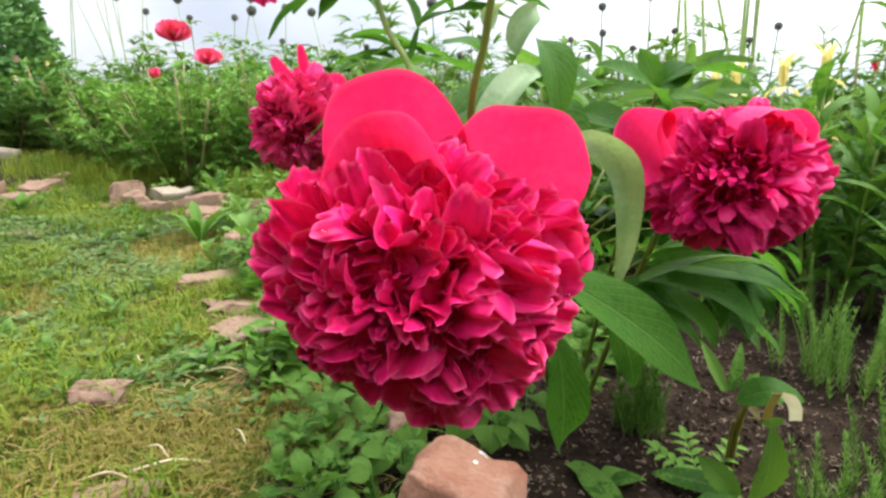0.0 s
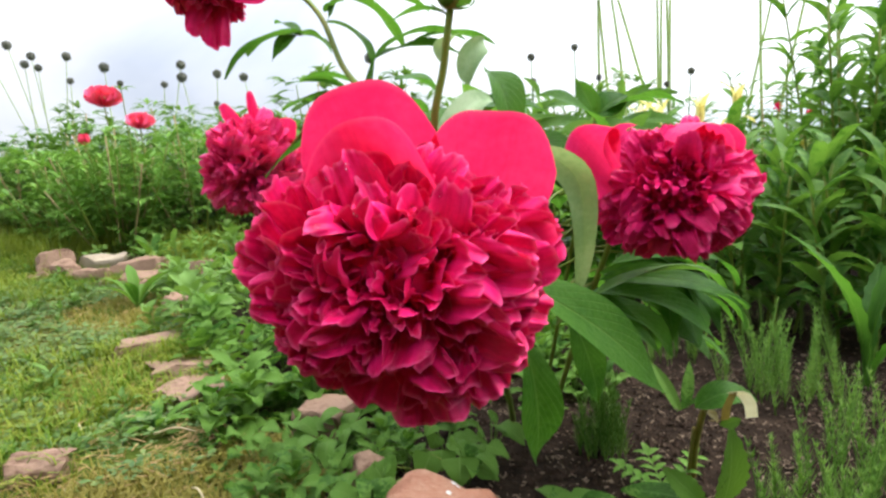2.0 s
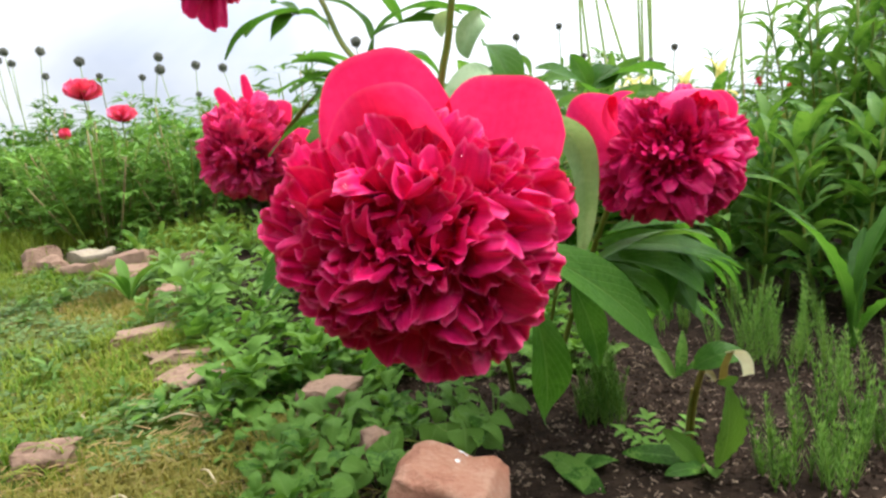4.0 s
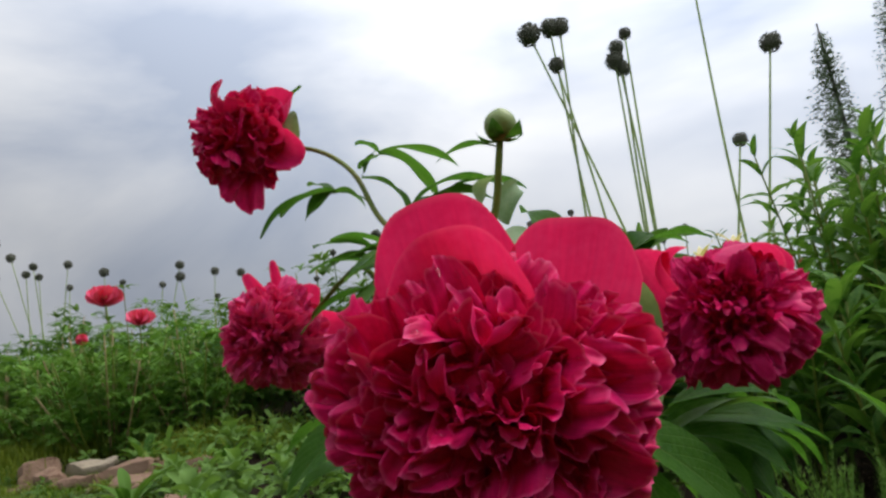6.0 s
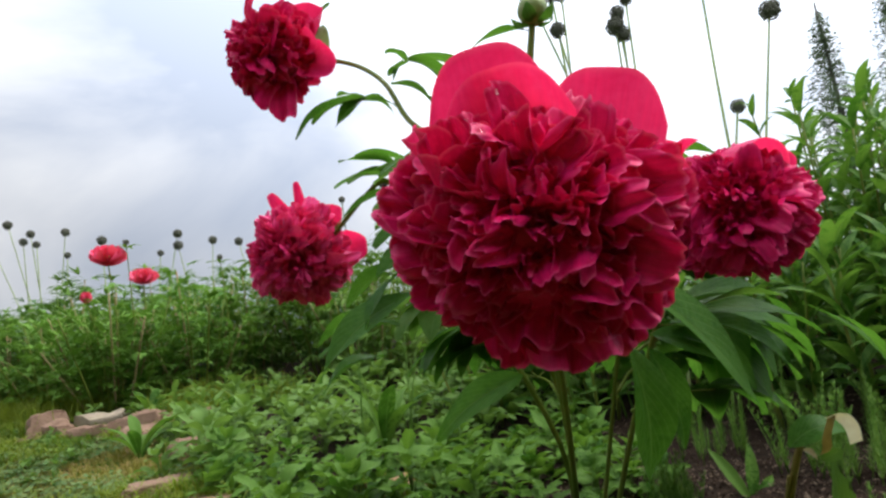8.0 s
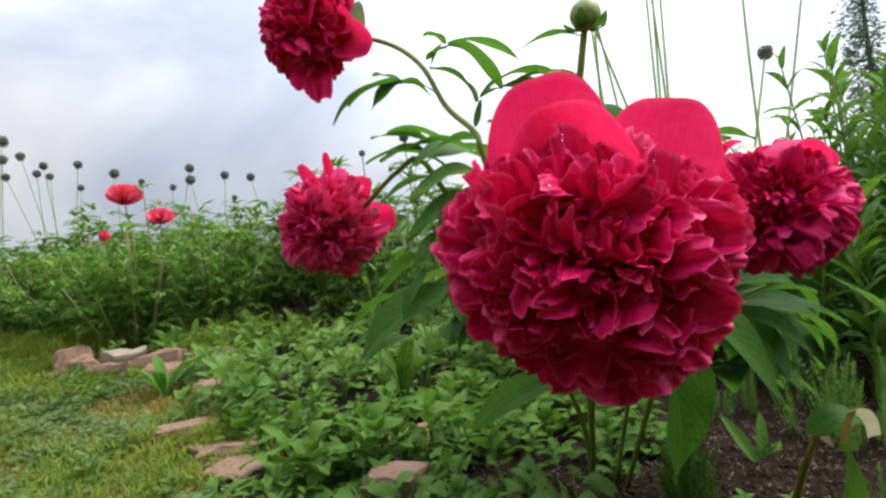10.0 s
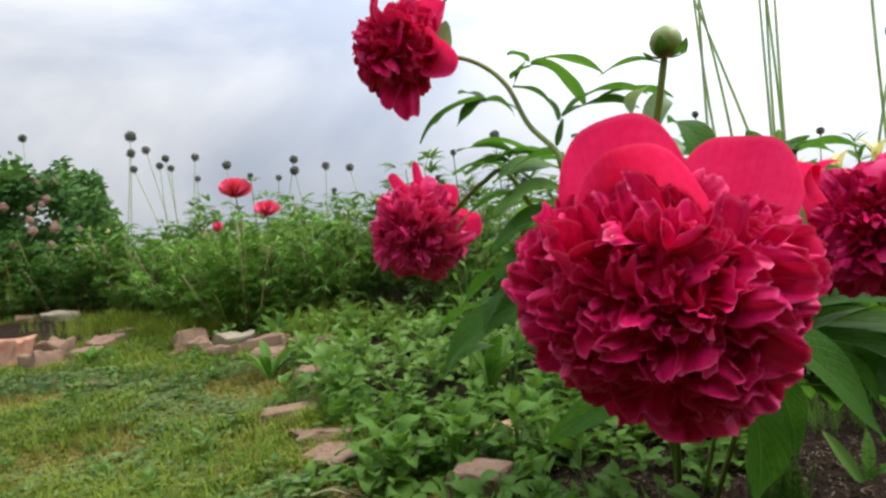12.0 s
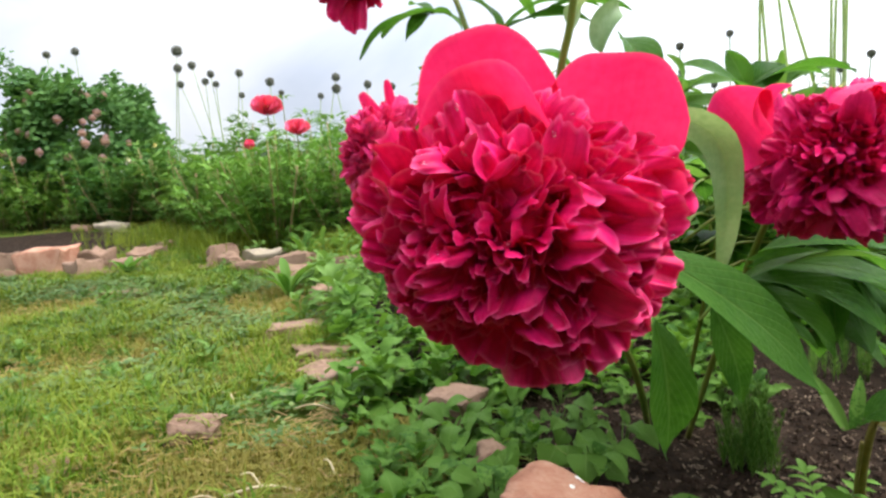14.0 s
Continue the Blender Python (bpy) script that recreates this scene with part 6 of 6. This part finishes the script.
for i, (k, x, y) in enumerate(row):
    g = rng.uniform(0.9, 1.12) * (0.8 if x > 0.2 and y < 2.7 else 1.0)
    m = pose(x, y, ground_z(x, y), 0, 0, rng.uniform(0, 360))
    c = copy_thing(kinds[k], m)
    c.scale = (g, g, g * rng.uniform(0.92, 1.08))
for i, k in enumerate(kinds):
    x, y = (-2.9 + 0.5 * i, 4.9 + 0.1 * (i % 2))
    k.location = (x, y, ground_z(x, y))


def cup_flower(centre, radius, mat, label, foot, heart=True, closed=False):
    """A peony of broad overlapping bowl-shaped petals, opened or still closed."""
    c = V(*centre)
    w = thing("coral_peony", foot, label, "peony flower", "coral peonies across the lawn")
    part("stalk", Heap().add(*tube([foot, (Vector(foot) + c) / 2 + V(0.01, 0, 0.02), c - V(0, 0, radius * 0.3)], 0.004, 0.003)).mesh("stalk"), STEM, w)
    base = c - V(0, 0, radius * 0.55)
    for k in range(14):
        a = k * 2.4
        splay = (0.22 if closed else 0.20 + 0.52 * k / 13)
        d = V(math.cos(a), math.sin(a), 0)
        me = petal_mesh(radius * (1.25 if closed else 1.3), radius * 1.3, -0.35, 0.10 if not closed else 0.45, 0.12 if not closed else 0.06, 700 + k + int(radius * 1000), 0.0, 9, NV, 0.30, 0.0, 0.7)
        me.materials.append(mat)
        way = d * math.sin(splay * 1.35) + V(0, 0, math.cos(splay * 1.35))
        ob = new("petal", me)
        ob.parent = w
        flat = Matrix.Translation(c - Vector(foot)) @ Matrix.Diagonal((1.12, 1.12, 0.95 if closed else 0.92, 1.0)) @ Matrix.Translation(Vector(foot) - c)
        ob.matrix_basis = flat @ place_petal(base - Vector(foot), way, V(0, 0, 1) - d, 0.0)
    if heart:
        h = Heap()
        for k in range(60):
            a, d = k * 2.4, radius * 0.42 * math.sqrt(k / 60)
            p = c + V(d * math.cos(a), d * math.sin(a), -radius * 0.1)
            h.add(*tube([p, p + V(0, 0, radius * 0.42)], 0.0025, 0.003, 5, 1))
        part("stamens", h.mesh("stamens"), YELLOW, w, "yellow stamens")


cup_flower((-1.447, 2.95, 0.835), 0.072, CORAL, "open coral-red peony with a yellow heart", (-1.42, 2.98, 0.12))
cup_flower((-1.270, 2.90, 0.715), 0.055, CORAL, "half-open coral-red peony on a stalk", (-1.30, 2.95, 0.12), False)
cup_flower((-1.502, 2.85, 0.640), 0.034, CORAL, "closed round coral-red peony bud", (-1.45, 2.92, 0.12), False, True)


def small_buds():
    for x, y, z in ((-1.361, 2.95, 0.895), (-0.98, 3.1, 0.80)):
        w = thing("peony_bud", (x, y + 0.03, 0.12), "small green peony bud on a thin stalk", "peony bud", "buds over the border")
        part("stalk", Heap().add(*tube([(x, y + 0.03, 0.12), (x + 0.02, y, 0.5), (x, y, z)], 0.004, 0.002)).mesh("stalk"), STEM, w)
        ob = new("bud", HEADS[1])
        ob.parent = w
        ob.matrix_basis = Matrix.Translation((0, -0.03, z - 0.12)) @ Matrix.Scale(0.014, 4)
        for k in range(4):
            a = k * 1.6
            part("leaf", Heap().add(*leaf((x, y, z - 0.03), (x + 0.07 * math.cos(a), y + 0.07 * math.sin(a), z - 0.02), 0.018)).mesh("leaf"), HERB, w)


small_buds()


def small_flower(x, y, z, radius, mat, label):
    """A small open flower standing out of the border on a thin stalk."""
    g = ground_z(x, y)
    w = thing("garden_flower", (x, y, g), label, "flower", "small flowers in the border")
    c = V(x, y, z)
    part("stalk", Heap().add(*tube([(x, y + 0.02, g), (x + 0.01, y + 0.01, (g + z) / 2), c], 0.003, 0.002, 6)).mesh("stalk"), STEM, w)
    for k in range(8):
        a = k * math.pi / 4
        part("petal", Heap().add(*round_leaf(c, c + V(math.cos(a), -0.5, 0.8 * math.sin(a) + 0.2).normalized() * radius, radius * 0.7, arch=0.1, nu=5, nv=3)).mesh("petal"), mat, w)


for x, y, z, q, mat, label in ((-3.53, 4.55, 0.722, 0.035, WHITE, "small white flower in the border"),
                               (-3.32, 4.45, 0.605, 0.026, CORAL, "small coral-pink flower in the border"),
                               (-4.40, 4.50, 0.864, 0.030, CORAL, "small coral-pink flower in the border"),
                               (-4.63, 4.50, 0.816, 0.024, WHITE, "small white flower in the border"),
                               (-3.37, 4.70, 0.838, 0.026, YELLOW, "small cream flower in the border"),
                               (1.31, 2.30, 0.598, 0.022, GUARD, "small red flower among the perennials"),
                               (1.37, 2.20, 0.561, 0.026, GUARD, "small red flower among the perennials"),
                               (1.23, 2.00, 0.454, 0.030, YELLOW, "small cream flower among the perennials"),
                               (1.25, 2.00, 0.367, 0.030, YELLOW, "small cream flower among the perennials")):
    small_flower(x, y, z, q, mat, label)


# ---- shrubs and trees further off ----
def leaf_cloud(h, centre, radius, n, size, r):
    for _ in range(n):
        d = Vector((r.gauss(0, 1), r.gauss(0, 1), r.gauss(0, 1))).normalized() * (r.random() ** 0.4)
        c = Vector(centre) + Vector((d.x * radius[0], d.y * radius[1], d.z * radius[2]))
        e = Vector((r.gauss(0, 1), r.gauss(0, 1), r.gauss(0, 0.6))).normalized()
        s = e.orthogonal().normalized() * size * 0.28
        l = size * r.uniform(0.6, 1.2)
        h.add([c, c + e * l * 0.5 + s, c + e * l, c + e * l * 0.5 - s], [(0, 1, 2, 3)])


def rose_bush():
    r = random.Random(31)
    x, y = -4.25, 4.95
    z = rise(x, y)
    w = thing("rose_bush", (x, y, z), "dense dark green rose bush with faded pale pink blooms", "rose bush")
    for k in range(9):
        a = k * 0.7
        t = V(x + 0.55 * math.cos(a), y + 0.35 * math.sin(a), z + r.uniform(0.7, 1.15))
        part("branch", Heap().add(*tube([(x + 0.05 * math.cos(a), y, z), (x + 0.25 * math.cos(a), y + 0.15 * math.sin(a), z + 0.5), t], 0.012, 0.004)).mesh("branch"), DRYSTEM, w)
    h = Heap()
    for k in range(60):
        a, e = r.uniform(0, 6.3), r.uniform(0, 1)
        c = (x + 0.62 * math.cos(a) * math.sqrt(1 - e * e * 0.7), y + 0.42 * math.sin(a), z + 0.15 + 1.0 * e)
        leaf_cloud(h, c, (0.19, 0.19, 0.15), 230, 0.075, r)
    for k in range(30):
        a, e = r.uniform(0, 6.3), r.uniform(0.2, 0.75)
        leaf_cloud(h, (x + e * math.cos(a), y + 0.6 * e * math.sin(a), z + 1.20 - 0.62 * e * e + r.uniform(-0.06, 0.08)), (0.045, 0.045, 0.13), 45, 0.07, r)
    tagged(part("foliage", h.mesh("foliage", False), ROSE_LEAF, w), kind="stuff")
    for k in range(26):
        a, e = r.uniform(3.5, 5.9), r.uniform(0.25, 1)
        c = V(x + 0.72 * math.cos(a) * math.sqrt(1 - e * e * 0.7), y + 0.62 * math.sin(a) * math.sqrt(1.1 - 0.5 * e), z + 0.22 + 0.88 * e)
        g = Heap()
        s = r.uniform(0.032, 0.055)
        for q in range(16):
            b, t = q * 2.4, 0.25 + 1.1 * q / 15
            d = V(math.cos(b) * math.sin(t), -math.cos(t), math.sin(b) * math.sin(t) + 0.3).normalized()
            g.add(*round_leaf(c, c + d * s, s * 1.1, arch=-0.25, nu=6, nv=3))
        part("rose", g.mesh("rose"), PINK, w)


rose_bush()


def tree(name, at, height, crown, clumps, leaves, size, mat, label, seed, weeping=False):
    r = random.Random(seed)
    x, y = at
    z = rise(x, y)
    w = thing(name, (x, y, z), label, "tree")
    top = V(x + r.uniform(-0.2, 0.2), y, z + height)
    part("trunk", Heap().add(*tube([(x, y, z), (x + 0.1, y, z + height * 0.5), top], height * 0.016, height * 0.003, 8)).mesh("trunk"), BARK, w)
    h = Heap()
    for k in range(clumps):
        u = 0.15 + 0.83 * (k + 0.5) / clumps
        a = k * 2.4
        d = crown * (math.sin(math.pi * u ** 0.8) * 0.75 + 0.25) * r.uniform(0.5, 1.0)
        root = V(x, y, z).lerp(top, u)
        end = root + V(math.cos(a) * d, math.sin(a) * d, d * (-0.2 if weeping else 0.35))
        part("branch", Heap().add(*tube([root, (root + end) / 2 + V(0, 0, d * 0.2), end], height * 0.004, height * 0.001, 5, 3)).mesh("branch"), BARK, w)
        if weeping:
            for q in range(4):
                p = root.lerp(end, 0.4 + 0.2 * q)
                leaf_cloud(h, p - V(0, 0, height * 0.06), (0.16, 0.16, height * 0.075), leaves // 4, size, r)
        else:
            leaf_cloud(h, end, (d * 0.5, d * 0.5, d * 0.4), leaves // 2, size, r)
            leaf_cloud(h, root.lerp(end, 0.6), (d * 0.45, d * 0.45, d * 0.4), leaves // 2, size, r)
    tagged(part("crown", h.mesh("crown", False), mat, w), kind="stuff")


tree("birch", (10.6, 14.2), 6.9, 0.75, 30, 170, 0.12, BIRCH, "slender weeping birch with sparse grey-green leaves", 41, True)
tree("birch", (12.2, 14.0), 7.6, 0.85, 28, 170, 0.12, BIRCH, "slender weeping birch with sparse grey-green leaves", 42, True)
tree("tree", (-11.5, 9.0), 5.2, 1.3, 50, 600, 0.14, DARK, "tall dark green leafy tree beyond the border", 43)


def far_woods():
    """Low wooded skyline beyond the fields."""
    r = random.Random(51)
    h = Heap()
    for k in range(420):
        x = r.uniform(-160, 160)
        y = 120 + r.uniform(-8, 20)
        leaf_cloud(h, (x, y, rise(0, 9) + r.uniform(0.3, 1.4)), (3.0, 2.0, 1.2), 26, 1.1, r)
    me = h.mesh("far_woods", False)
    me.materials.append(DARK)
    tagged(new("far_woods", me), "low line of dark woods on the horizon", "woods", kind="stuff")


far_woods()


def shade_hedge():
    """Added tall hedge, unseen behind the path; blocks low sky light from there."""
    r = random.Random(61)
    w = thing("hedge", (0, -2.6, 0), "added unseen tall dense dark green hedge blocking low sky light", "hedge")
    h = Heap()
    for k in range(150):
        x = -6 + 12 * (k + 0.5) / 150
        for z in (0.35, 0.95, 1.5, 2.05):
            leaf_cloud(h, (x + r.uniform(-0.1, 0.1), -2.6 + r.uniform(-0.15, 0.15), z + r.uniform(-0.2, 0.2)), (0.26, 0.34, 0.40), 75, 0.12, r)
    tagged(part("foliage", h.mesh("foliage", False), DARK, w), kind="stuff")
    for k in range(12):
        x = -5.5 + k
        part("trunk", Heap().add(*tube([(x, -2.6, -0.02), (x + 0.05, -2.6, 1.0), (x, -2.6, 2.0)], 0.04, 0.015)).mesh("trunk"), BARK, w)


shade_hedge()
